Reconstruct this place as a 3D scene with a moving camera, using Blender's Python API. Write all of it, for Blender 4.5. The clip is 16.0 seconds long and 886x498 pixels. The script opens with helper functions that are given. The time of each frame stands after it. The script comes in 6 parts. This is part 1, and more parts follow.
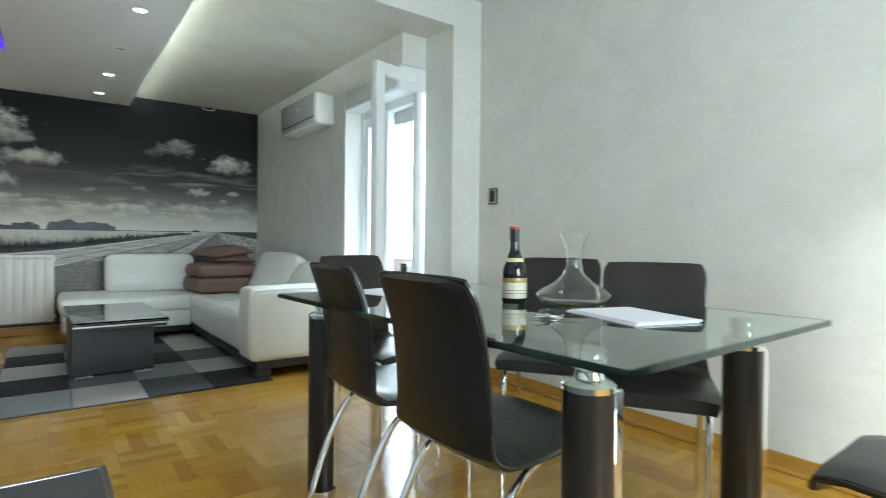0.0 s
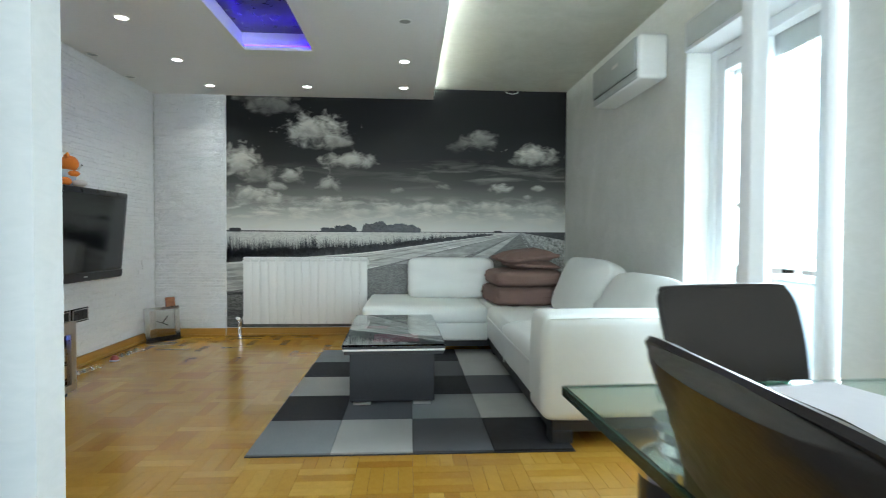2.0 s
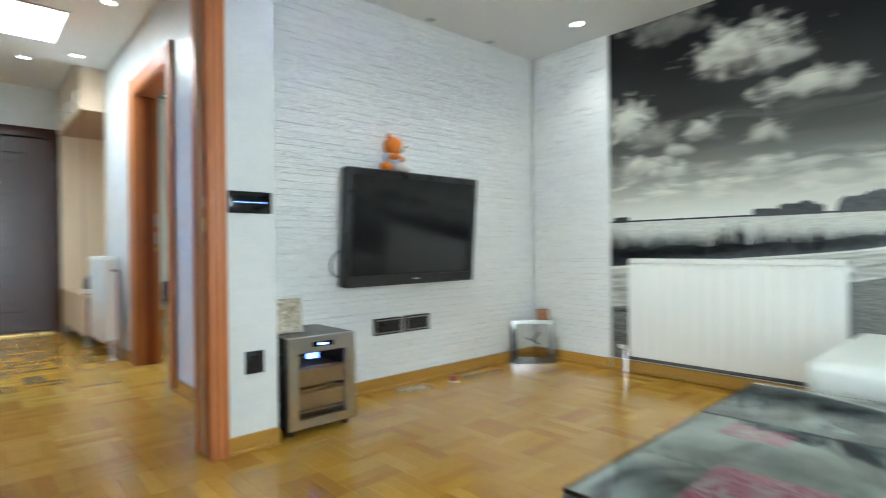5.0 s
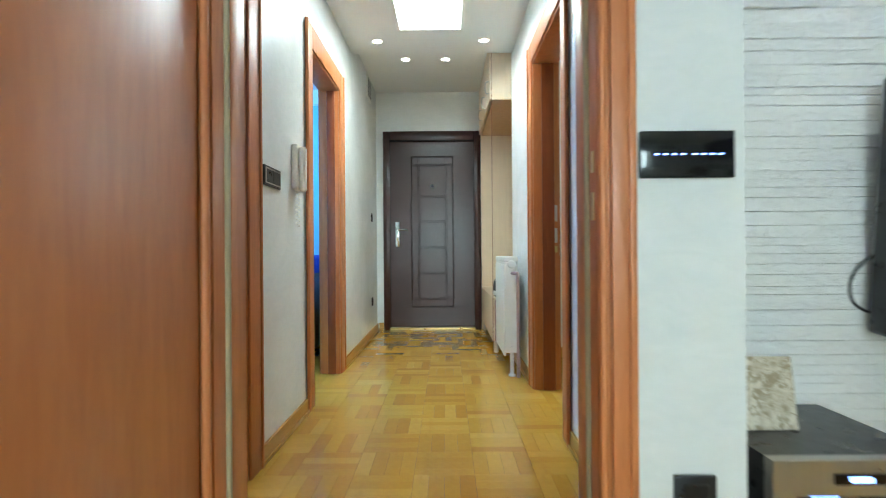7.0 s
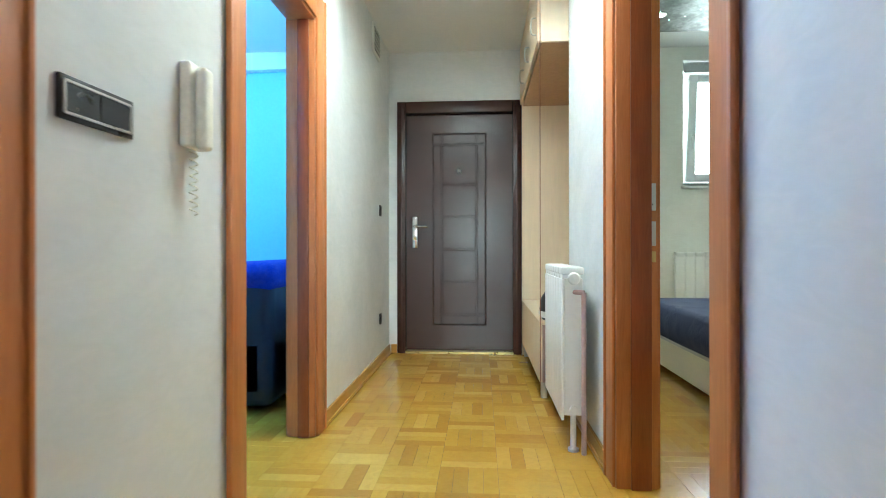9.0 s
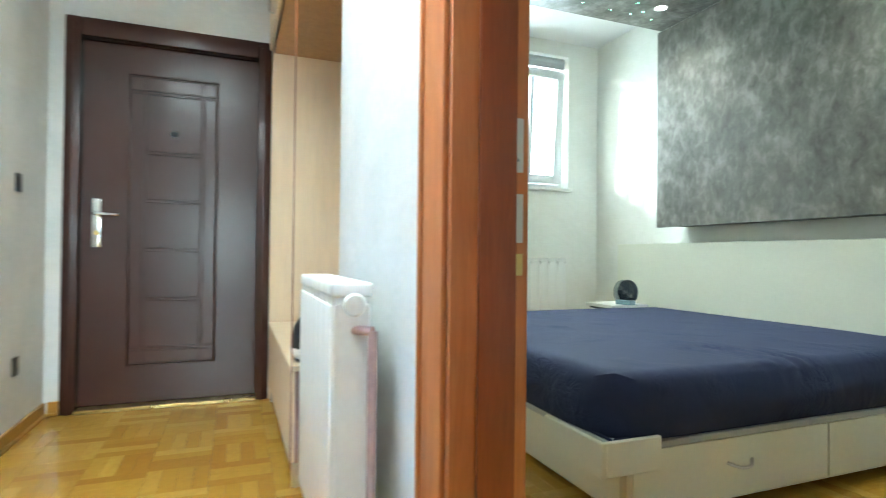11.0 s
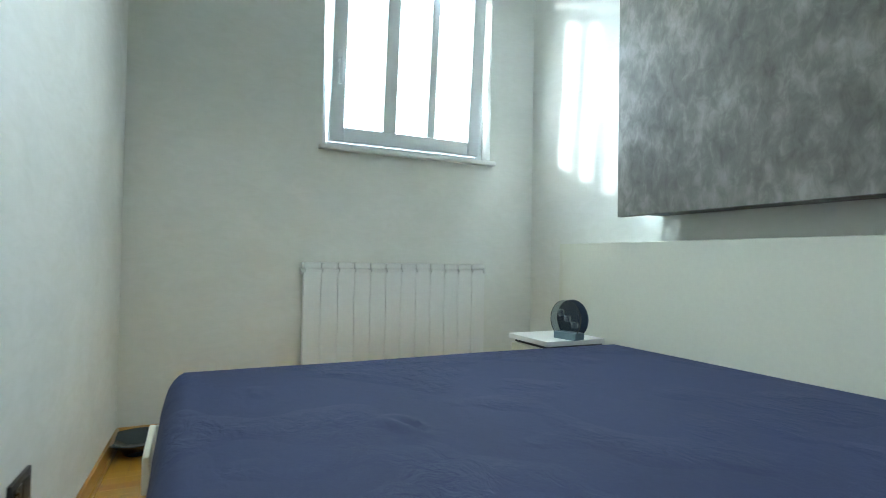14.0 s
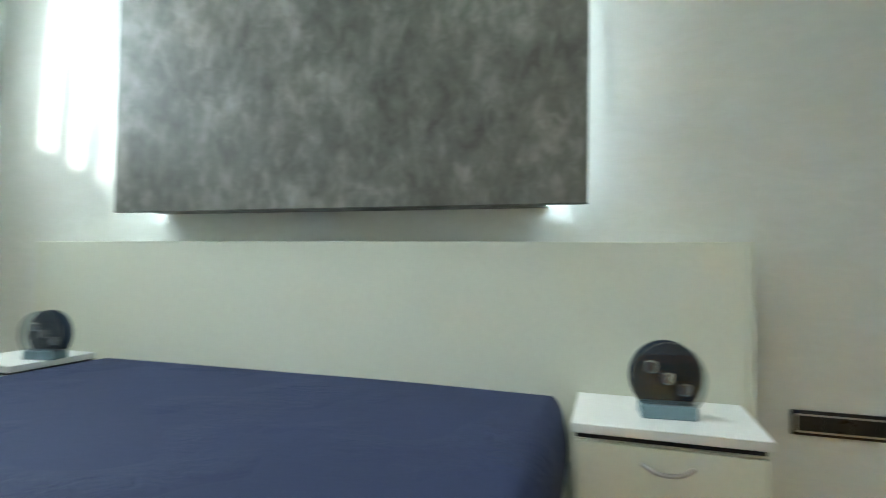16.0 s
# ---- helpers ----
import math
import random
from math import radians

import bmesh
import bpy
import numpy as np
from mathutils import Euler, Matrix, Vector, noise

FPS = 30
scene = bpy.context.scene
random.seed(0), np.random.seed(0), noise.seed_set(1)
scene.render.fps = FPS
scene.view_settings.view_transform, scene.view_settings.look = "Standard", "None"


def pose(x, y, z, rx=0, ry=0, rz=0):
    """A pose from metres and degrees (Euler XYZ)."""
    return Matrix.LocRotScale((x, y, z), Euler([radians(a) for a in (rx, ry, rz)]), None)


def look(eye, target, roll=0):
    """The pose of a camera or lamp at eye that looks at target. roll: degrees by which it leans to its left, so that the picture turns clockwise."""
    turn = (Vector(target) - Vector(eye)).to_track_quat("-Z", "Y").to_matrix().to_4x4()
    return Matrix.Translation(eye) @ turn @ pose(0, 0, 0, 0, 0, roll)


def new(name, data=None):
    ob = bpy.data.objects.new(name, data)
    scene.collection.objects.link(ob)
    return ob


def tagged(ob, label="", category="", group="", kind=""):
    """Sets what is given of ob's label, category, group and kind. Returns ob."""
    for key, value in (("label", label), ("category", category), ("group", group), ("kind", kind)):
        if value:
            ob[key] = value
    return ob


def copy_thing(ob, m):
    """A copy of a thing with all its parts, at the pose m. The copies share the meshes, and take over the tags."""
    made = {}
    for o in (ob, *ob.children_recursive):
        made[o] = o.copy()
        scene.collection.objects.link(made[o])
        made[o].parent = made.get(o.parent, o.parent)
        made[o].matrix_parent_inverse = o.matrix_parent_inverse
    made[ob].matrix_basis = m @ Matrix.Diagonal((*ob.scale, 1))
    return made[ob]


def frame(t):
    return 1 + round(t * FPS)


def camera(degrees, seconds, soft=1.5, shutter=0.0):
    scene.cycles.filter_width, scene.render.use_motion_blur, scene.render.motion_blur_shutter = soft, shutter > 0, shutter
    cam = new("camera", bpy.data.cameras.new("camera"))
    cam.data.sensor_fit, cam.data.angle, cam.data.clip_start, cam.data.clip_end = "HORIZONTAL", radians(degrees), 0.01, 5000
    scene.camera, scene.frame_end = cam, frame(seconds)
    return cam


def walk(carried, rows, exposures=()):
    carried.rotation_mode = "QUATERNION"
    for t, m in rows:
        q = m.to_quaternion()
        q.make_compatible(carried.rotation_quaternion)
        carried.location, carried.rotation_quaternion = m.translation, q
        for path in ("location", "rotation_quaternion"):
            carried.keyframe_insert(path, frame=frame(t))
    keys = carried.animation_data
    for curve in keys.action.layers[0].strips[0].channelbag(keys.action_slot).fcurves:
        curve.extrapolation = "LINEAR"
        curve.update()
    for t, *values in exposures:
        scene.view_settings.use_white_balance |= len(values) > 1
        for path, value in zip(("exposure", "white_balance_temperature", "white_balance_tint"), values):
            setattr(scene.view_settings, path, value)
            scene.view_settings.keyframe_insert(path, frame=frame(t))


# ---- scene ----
cam = camera(79.0, 16.0, soft=0.9, shutter=0.5)
# stops, kelvin and tint of the clip's camera
EXPOSURE = [(0, -0.22, 5800, 1), (1.0, 0.02, 5750, 1), (2.5, 0.03, 5700, 0), (4.0, 0.40, 5800, -1), (5.0, 0.58, 5750, -2), (7.5, 0.72, 5800, -9), (8.0, 0.86, 5850, -9), (10.5, 0.82, 5800, -6), (11.0, 1.12, 5750, -7), (11.5, 1.30, 5650, -7), (12.0, 1.36, 5500, -7), (12.5, 1.22, 5550, -1), (14.0, 0.55, 5450, -1), (16.0, 0.68, 5700, -2)]
PATH = [
    (0, (0.106, -0.024, 0.935), (1.292, 1.585, 0.904), 0.6),
    (0.5, (0.203, 0.117, 0.947), (1.178, 1.863, 0.911), 0.5),
    (1, (0.327, 0.429, 0.979), (1.087, 2.278, 0.933), 0.5),
    (1.5, (0.452, 0.798, 0.954), (0.815, 2.765, 0.909), 0.3),
    (2, (0.562, 1.133, 0.966), (0.687, 3.128, 0.918), 0.3),
    (2.5, (0.602, 1.484, 0.942), (0.548, 3.483, 0.902), 0.5),
    (3, (0.688, 1.808, 0.93), (0.59, 3.805, 0.895), 0.6),
    (3.5, (0.803, 2.086, 0.925), (0.634, 4.078, 0.885), 0.5),
    (4, (0.824, 2.339, 0.903), (0.407, 4.294, 0.86), 0.5),
    (4.5, (0.861, 2.691, 0.862), (-0.063, 4.465, 0.84), -0.4),
    (4.6, (0.875, 2.746, 0.86), (-0.16, 4.457, 0.833), -0.7),
    (5, (0.789, 3.047, 0.842), (-0.694, 4.389, 0.839), -0.7),
    (5.2, (0.723, 3.141, 0.834), (-0.931, 4.265, 0.839), -0.9),
    (7.3, (-0.6, 3.501, 0.878), (-2.598, 3.425, 0.877), -0.2),
    (7.5, (-0.743, 3.502, 0.899), (-2.74, 3.396, 0.897), -0.1),
    (8, (-1.057, 3.518, 0.889), (-3.052, 3.379, 0.89), -0.1),
    (8.2, (-1.191, 3.528, 0.892), (-3.184, 3.365, 0.892), -0.1),
    (10.3, (-2.376, 3.533, 0.848), (-4.363, 3.76, 0.866), 0.6),
    (10.5, (-2.526, 3.574, 0.84), (-4.485, 3.98, 0.86), 0.7),
    (11, (-2.79, 3.676, 0.876), (-4.655, 4.399, 0.899), 0.6),
    (11.5, (-3.008, 3.846, 0.887), (-4.799, 4.735, 0.908), 0.7),
    (12, (-3.266, 4.067, 0.88), (-5.014, 5.038, 0.919), 0.9),
    (12.5, (-3.495, 4.275, 0.9), (-5.199, 5.322, 0.94), 0.7),
    (13, (-3.72, 4.544, 0.905), (-5.453, 5.541, 0.937), 0.6),
    (13.5, (-3.924, 4.709, 0.898), (-5.735, 5.556, 0.935), 0.7),
    (14, (-4.074, 4.845, 0.887), (-5.883, 5.698, 0.925), 1.0),
    (14.5, (-4.140, 4.872, 0.837), (-5.834, 5.945, 0.882), 0.7),
    (15, (-4.085, 4.895, 0.866), (-5.501, 6.306, 0.888), 0.8),
    (15.5, (-4.074, 4.952, 0.890), (-5.14, 6.645, 0.930), 0.9),
    (16, (-4.048, 4.955, 0.908), (-4.644, 6.864, 0.962), 0.8),
]
walk(cam, [(t, look(eye, target, roll)) for t, eye, target, roll in PATH], EXPOSURE)

# ---- light ----
world = bpy.data.worlds.new("world")
scene.world = world
world.use_nodes = True
wt = world.node_tree
sky = wt.nodes.new("ShaderNodeTexSky")
sky.sky_type = 'NISHITA'
sky.sun_disc = False
sky.sun_elevation = radians(16)
sky.sun_rotation = radians(215)
wt.links.new(sky.outputs[0], wt.nodes["Background"].inputs[0])
wt.nodes["Background"].inputs[1].default_value = 0.15


def lamp(name, kind, m, energy, colour=(1, 1, 1), size=0.1, size_y=None, angle=None):
    d = bpy.data.lights.new(name, kind)
    d.energy, d.color = energy, colour
    if kind == 'AREA':
        d.size = size
        if size_y:
            d.shape, d.size_y = 'RECTANGLE', size_y
    elif kind == 'SUN':
        d.angle = size
    else:
        d.shadow_soft_size = size
    if kind == 'SPOT':
        d.spot_size, d.spot_blend = angle or radians(100), 0.8
    ob = new(name, d)
    ob.matrix_world = m
    return ob


lamp("sun", 'SUN', look((0, 0, 0), (0.52, 0.72, -0.25)), 4.0, (1, 0.94, 0.86), radians(4))
# area lamps standing in for sky light at the windows and past the parapet
DAY = (0.90, 0.96, 1.0)
lamp("balcony_daylight", 'AREA', look((3.80, 5.2, 1.75), (0, 5.2, 1.75)), 930, DAY, 6.4, 2.1)
lamp("kitchen_daylight", 'AREA', look((1.08, -2.12, 1.5), (0.9, 2, 1.0)), 145, DAY, 1.2, 1.15)
lamp("bedroom_daylight", 'AREA', look((-7.22, 6.01, 2.05), (-4.5, 5.0, 0.9)), 29, DAY, 0.95, 1.0)
# point source added for the side room's blue light, its fitting unseen
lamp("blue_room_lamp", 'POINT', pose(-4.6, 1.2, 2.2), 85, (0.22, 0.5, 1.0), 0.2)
lamp("bathroom_lamp", 'POINT', pose(-1.95, 1.9, 2.2), 15, (0.60, 0.55, 1.0), 0.15)


# ---- materials ----
class Nodes:
    """A short way to write a node tree."""

    def __init__(self, name):
        self.m = bpy.data.materials.new(name)
        self.m.use_nodes = True
        self.t = self.m.node_tree
        self.b = self.t.nodes["Principled BSDF"]
        self.co = self.t.nodes.new("ShaderNodeTexCoord").outputs["Object"]

    def put(self, socket, v):
        if hasattr(v, "is_linked"):
            self.t.links.new(v, socket)
        elif isinstance(v, (tuple, list)) and len(v) == 3 and socket.type == 'RGBA':
            socket.default_value = (*v, 1)
        else:
            socket.default_value = v

    def set(self, **k):
        for key, v in k.items():
            self.put(self.b.inputs[key.replace("_", " ")], v)
        return self

    def noise(self, scale, detail=4, stretch=(1, 1, 1), distortion=0.0, rough=0.55, at=None):
        mp = self.t.nodes.new("ShaderNodeMapping")
        mp.inputs["Scale"].default_value = stretch
        self.t.links.new(at or self.co, mp.inputs["Vector"])
        n = self.t.nodes.new("ShaderNodeTexNoise")
        n.inputs["Scale"].default_value, n.inputs["Detail"].default_value = scale, detail
        n.inputs["Roughness"].default_value, n.inputs["Distortion"].default_value = rough, distortion
        self.t.links.new(mp.outputs[0], n.inputs["Vector"])
        return n.outputs["Fac"]

    def ramp(self, fac, *stops):
        r = self.t.nodes.new("ShaderNodeValToRGB")
        e = r.color_ramp.elements
        while len(e) < len(stops):
            e.new(0.5)
        for el, (p, c) in zip(e, stops):
            el.position, el.color = p, (*c, 1)
        self.put(r.inputs[0], fac)
        return r.outputs[0]

    def math(self, op, a, b=0.0, clamp=False):
        n = self.t.nodes.new("ShaderNodeMath")
        n.operation, n.use_clamp = op, clamp
        self.put(n.inputs[0], a), self.put(n.inputs[1], b)
        return n.outputs[0]

    def span(self, v, a, b, c=0.0, d=1.0):
        n = self.t.nodes.new("ShaderNodeMapRange")
        for k, x in enumerate((v, a, b, c, d)):
            self.put(n.inputs[k], x)
        return n.outputs[0]

    def mix(self, f, a, b):
        n = self.t.nodes.new("ShaderNodeMix")
        n.data_type = 'RGBA'
        self.put(n.inputs[0], f), self.put(n.inputs[6], a), self.put(n.inputs[7], b)
        return n.outputs[2]

    def xyz(self):
        n = self.t.nodes.new("ShaderNodeSeparateXYZ")
        self.t.links.new(self.co, n.inputs[0])
        return n.outputs

    def bump(self, h, strength=0.3, distance=0.01):
        n = self.t.nodes.new("ShaderNodeBump")
        n.inputs["Strength"].default_value, n.inputs["Distance"].default_value = strength, distance
        self.put(n.inputs["Height"], h)
        self.t.links.new(n.outputs[0], self.b.inputs["Normal"])
        return self

    def random(self, island):
        if island:
            return self.t.nodes.new("ShaderNodeNewGeometry").outputs["Random Per Island"]
        return self.t.nodes.new("ShaderNodeObjectInfo").outputs["Random"]


def plain(name, colour, rough=0.5, metal=0.0, grain=40.0, vary=0.12, bump=0.0, coat=0.0, stretch=(1, 1, 1)):
    """A colour with fine grain and slow stains."""
    n = Nodes(name)
    lo, hi = tuple(c * (1 - vary) for c in colour), tuple(min(1, c * (1 + vary)) for c in colour)
    f = n.math('ADD', n.math('MULTIPLY', n.noise(grain, 5, stretch), 0.6), n.math('MULTIPLY', n.noise(2.3, 3), 0.4))
    n.set(Base_Color=n.ramp(f, (0.3, lo), (0.7, hi)), Metallic=metal, Coat_Weight=coat, Coat_Roughness=0.08)
    n.set(Roughness=n.span(n.noise(grain * 0.4, 3), 0.3, 0.7, max(0.02, rough * 0.85), min(1, rough * 1.15)))
    if bump:
        n.bump(n.noise(grain, 4, stretch), bump, 0.004)
    return n.m


def glow(name, colour, strength):
    n = Nodes(name)
    n.set(Base_Color=(0.8, 0.8, 0.8), Emission_Color=colour, Emission_Strength=strength)
    return n.m


def plaster(name, a, b, scale, rough, bump):
    """Trowelled decorative plaster: cloudy sweeps and fine strokes."""
    n = Nodes(name)
    sweep = n.noise(scale, 6, (1, 1, 1), 1.2, 0.6)
    strokes = n.noise(scale * 4, 4, (1, 1, 2.6), 2.0)
    f = n.math('ADD', n.math('MULTIPLY', sweep, 0.65), n.math('MULTIPLY', strokes, 0.35))
    n.set(Base_Color=n.ramp(f, (0.35, a), (0.65, b)), Roughness=n.span(f, 0.35, 0.65, rough + 0.1, rough - 0.08))
    n.bump(f, bump, 0.01)
    return n.m


def parquet(name, island):
    n = Nodes(name)
    r = n.random(island)
    grain = n.noise(14, 6, (1, 1, 1), 1.5, 0.65)
    fine = n.noise(160, 3, (1, 0.25, 1))
    base = n.ramp(r, (0.0, (0.35, 0.165, 0.018)), (0.25, (0.43, 0.228, 0.025)), (0.75, (0.48, 0.272, 0.034)), (1.0, (0.55, 0.335, 0.056)))
    dark = n.mix(n.span(grain, 0.4, 0.75, 0.0, 0.35), base, (0.27, 0.12, 0.016))
    n.set(Base_Color=n.mix(n.span(fine, 0.4, 0.7, 0, 0.16), dark, (0.55, 0.33, 0.08)))
    n.set(Roughness=n.span(n.noise(5, 4), 0.3, 0.7, 0.14, 0.22), Coat_Weight=0.2, Coat_Roughness=0.12)
    n.bump(n.math('ADD', n.noise(3.5, 2), n.math('MULTIPLY', r, 0.5)), 0.010, 0.01)
    return n.m


def wood(name, a, b, rough=0.35, along=2):
    n = Nodes(name)
    s = [9.0, 9.0, 9.0]
    s[along] = 0.9
    g = n.noise(3.0, 7, tuple(s), 0.8, 0.65)
    st = n.noise(30, 3, tuple(v * 0.6 for v in s))
    f = n.math('ADD', n.math('MULTIPLY', g, 0.7), n.math('MULTIPLY', st, 0.3))
    n.set(Base_Color=n.ramp(f, (0.3, a), (0.68, b)), Roughness=rough, Coat_Weight=0.06, Coat_Roughness=0.25)
    n.bump(f, 0.08, 0.004)
    return n.m


def stone_cladding(name, island):
    n = Nodes(name)
    n.co = n.t.nodes.new("ShaderNodeNewGeometry").outputs["Position"]
    r = n.random(island)
    f = n.noise(28, 7, (1, 1, 2.2), 1.0, 0.7)
    n.set(Base_Color=n.mix(n.span(f, 0.35, 0.65), n.ramp(r, (0, (0.79, 0.79, 0.785)), (1, (0.85, 0.85, 0.845))), (0.88, 0.88, 0.875)), Roughness=0.75)
    n.bump(n.math('ADD', f, n.math('MULTIPLY', n.noise(9, 4), 0.8)), 0.75, 0.014)
    return n.m


def glass(name, tint=(0.95, 1, 0.98), rough=0.0):
    n = Nodes(name)
    n.set(Base_Color=tint, Roughness=rough, IOR=1.45, Transmission_Weight=1.0)
    return n.m


WALL = plaster("wall_plaster", (0.64, 0.645, 0.60), (0.74, 0.74, 0.70), 2.4, 0.42, 0.06)
WALL_HALL = plaster("hall_plaster", (0.66, 0.68, 0.67), (0.75, 0.76, 0.75), 2.0, 0.36, 0.05)
WALL_BED = plaster("bedroom_plaster", (0.71, 0.71, 0.645), (0.79, 0.79, 0.735), 1.8, 0.42, 0.05)
CEIL = plain("ceiling_paint", (0.78, 0.78, 0.76), 0.7, 0, 60, 0.03, 0.03)
CEIL_PEARL = plaster("pearl_ceiling", (0.60, 0.60, 0.52), (0.70, 0.70, 0.62), 2.2, 0.4, 0.05)
def stucco(name):
    n = Nodes(name)
    patch = n.noise(6.5, 3, (1, 1, 0.8), 0.3, 0.5)
    mott = n.noise(20, 4, (1.2, 1.2, 0.7), 0.5, 0.6)
    slow = n.noise(1.6, 2)
    f = n.math('ADD', n.math('MULTIPLY', patch, 0.45), n.math('ADD', n.math('MULTIPLY', mott, 0.4), n.math('MULTIPLY', slow, 0.15)))
    n.set(Base_Color=n.ramp(f, (0.36, (0.080, 0.076, 0.062)), (0.5, (0.155, 0.150, 0.128)), (0.64, (0.29, 0.282, 0.25))), Roughness=n.span(f, 0.35, 0.65, 0.55, 0.35))
    n.bump(f, 0.2, 0.01)
    return n.m


GREY = stucco("grey_stucco")
STONE_I, STONE_O = stone_cladding("white_stone_joined", True), stone_cladding("white_stone", False)
PARQ_I, PARQ_O = parquet("oak_parquet_joined", True), parquet("oak_parquet", False)
JOINT = plain("parquet_joint", (0.10, 0.05, 0.015), 0.6)
CHERRY = wood("cherry_veneer", (0.42, 0.135, 0.038), (0.56, 0.215, 0.072), 0.44)
# same veneer darkened for shade on door stops; also the wardrobe's dark edge
CHERRY_SHADE_EDGE = wood("cherry_shaded_and_edging", (0.20, 0.045, 0.013), (0.30, 0.08, 0.024), 0.3)
OAK = wood("oak_trim", (0.37, 0.185, 0.028), (0.48, 0.265, 0.055), 0.3, 0)
OAK_Y = wood("oak_trim_y", (0.37, 0.185, 0.028), (0.48, 0.265, 0.055), 0.3, 1)


def door_paint():
    """Even brown paint on pressed steel, with a satin gloss."""
    n = Nodes("brown_door_steel")
    n.set(Base_Color=n.ramp(n.noise(1.5, 2), (0.3, (0.044, 0.0165, 0.0135)), (0.7, (0.052, 0.019, 0.0155))), Roughness=0.27)
    return n.m


DOORBROWN = door_paint()


def white_leather():
    """Soft white hide: fine pores and shallow creases."""
    n = Nodes("white_leather")
    pores, crease = n.noise(170, 4), n.noise(9, 3, (1, 1, 1), 1.6, 0.5)
    n.set(Base_Color=n.ramp(n.noise(3, 3), (0.3, (0.77, 0.79, 0.755)), (0.7, (0.82, 0.84, 0.80))), Roughness=n.span(crease, 0.3, 0.7, 0.36, 0.46))
    n.bump(n.math('ADD', n.math('MULTIPLY', pores, 0.12), crease), 0.10, 0.012)
    return n.m


LEATHER_W = white_leather()
LEATHER_B = plain("black_leather", (0.014, 0.0105, 0.009), 0.33, 0, 170, 0.2, 0.15)
CHROME = plain("chrome", (0.78, 0.78, 0.78), 0.08, 1.0, 30, 0.03)
STEEL = plain("brushed_steel", (0.60, 0.58, 0.55), 0.32, 1.0, 120, 0.08, 0.02, 0, (1, 1, 0.05))
BRASS = plain("brass", (0.62, 0.48, 0.2), 0.3, 1.0)
BLACK = plain("black_plastic", (0.012, 0.012, 0.013), 0.3, 0, 60, 0.2)
SCREEN = plain("tv_screen", (0.006, 0.006, 0.007), 0.12, 0, 20, 0.1)
LACQUER = plain("black_lacquer", (0.015, 0.015, 0.018), 0.42, 0, 70, 0.2, 0.02)
WHITE = plain("white_enamel", (0.80, 0.80, 0.77), 0.35, 0, 60, 0.03, 0.02)
PVC = plain("white_pvc", (0.80, 0.82, 0.83), 0.35, 0, 50, 0.03)
BEDWHITE = plain("cream_laminate", (0.72, 0.72, 0.60), 0.4, 0, 60, 0.03)
BROWN_CLOTH = plain("brown_weave", (0.185, 0.118, 0.098), 0.9, 0, 220, 0.3, 0.4, 0, (1, 1, 3))
SILVER = plain("silver_grey_plastic", (0.42, 0.44, 0.43), 0.35, 0.2, 60, 0.04)
PEACH = plain("beech_laminate", (0.80, 0.66, 0.48), 0.45, 0, 40, 0.06, 0, 0, (1, 1, 0.1))
PAPER = plain("paper", (0.80, 0.79, 0.84), 0.7, 0, 60, 0.03)
GLASS = glass("clear_glass", (0.97, 0.99, 0.98))
GLASS_T = glass("table_glass", (0.80, 0.93, 0.88))
GREEN_EDGE = glass("glass_edge", (0.10, 0.38, 0.28), 0.15)
PANE = glass("window_pane", (0.98, 1, 1))
SPOT = glow("spot_lamp_glow", (1, 0.96, 0.88), 14.0)
STRIP = glow("white_led_strip", (1.0, 0.98, 0.86), 66.0)
STRIP_BED = glow("cool_led_strip", (0.86, 0.94, 1.0), 16.0)
VIOLET = glow("violet_led_strip", (0.045, 0.0, 1.0), 7.0)
LED_BLUE = glow("blue_led", (0.15, 0.25, 1.0), 6.0)
STAR = glow("fibre_star", (0.35, 1.0, 0.55), 9.0)
HALL_GLOW = glow("hall_ceiling_panel_glow", (0.95, 0.97, 1.0), 9.0)


# ---- mesh helpers ----
def add_box(bm, x0, x1, y0, y1, z0, z1, bevel=0.0, seg=2):
    g = bmesh.ops.create_cube(bm, size=1)
    vs = g["verts"]
    bmesh.ops.transform(bm, matrix=Matrix.Translation(((x0 + x1) / 2, (y0 + y1) / 2, (z0 + z1) / 2)) @ Matrix.Diagonal((abs(x1 - x0), abs(y1 - y0), abs(z1 - z0), 1)), verts=vs)
    if bevel:
        es = list({e for v in vs for e in v.link_edges})
        bmesh.ops.bevel(bm, geom=es, offset=bevel, segments=seg, affect='EDGES', profile=0.5)
    return vs


def block(x0, x1, y0, y1, z0, z1, bevel=0.0, seg=2):
    bm = bmesh.new()
    add_box(bm, x0, x1, y0, y1, z0, z1, bevel, seg)
    return bm


def rod(p, q, r, r2=None, n=16, bm=None):
    bm = bm or bmesh.new()
    p, q = Vector(p), Vector(q)
    d = q - p
    m = Matrix.Translation((p + q) / 2) @ d.to_track_quat('Z', 'Y').to_matrix().to_4x4()
    bmesh.ops.create_cone(bm, cap_ends=True, segments=n, radius1=r, radius2=r if r2 is None else r2, depth=d.length, matrix=m)
    return bm


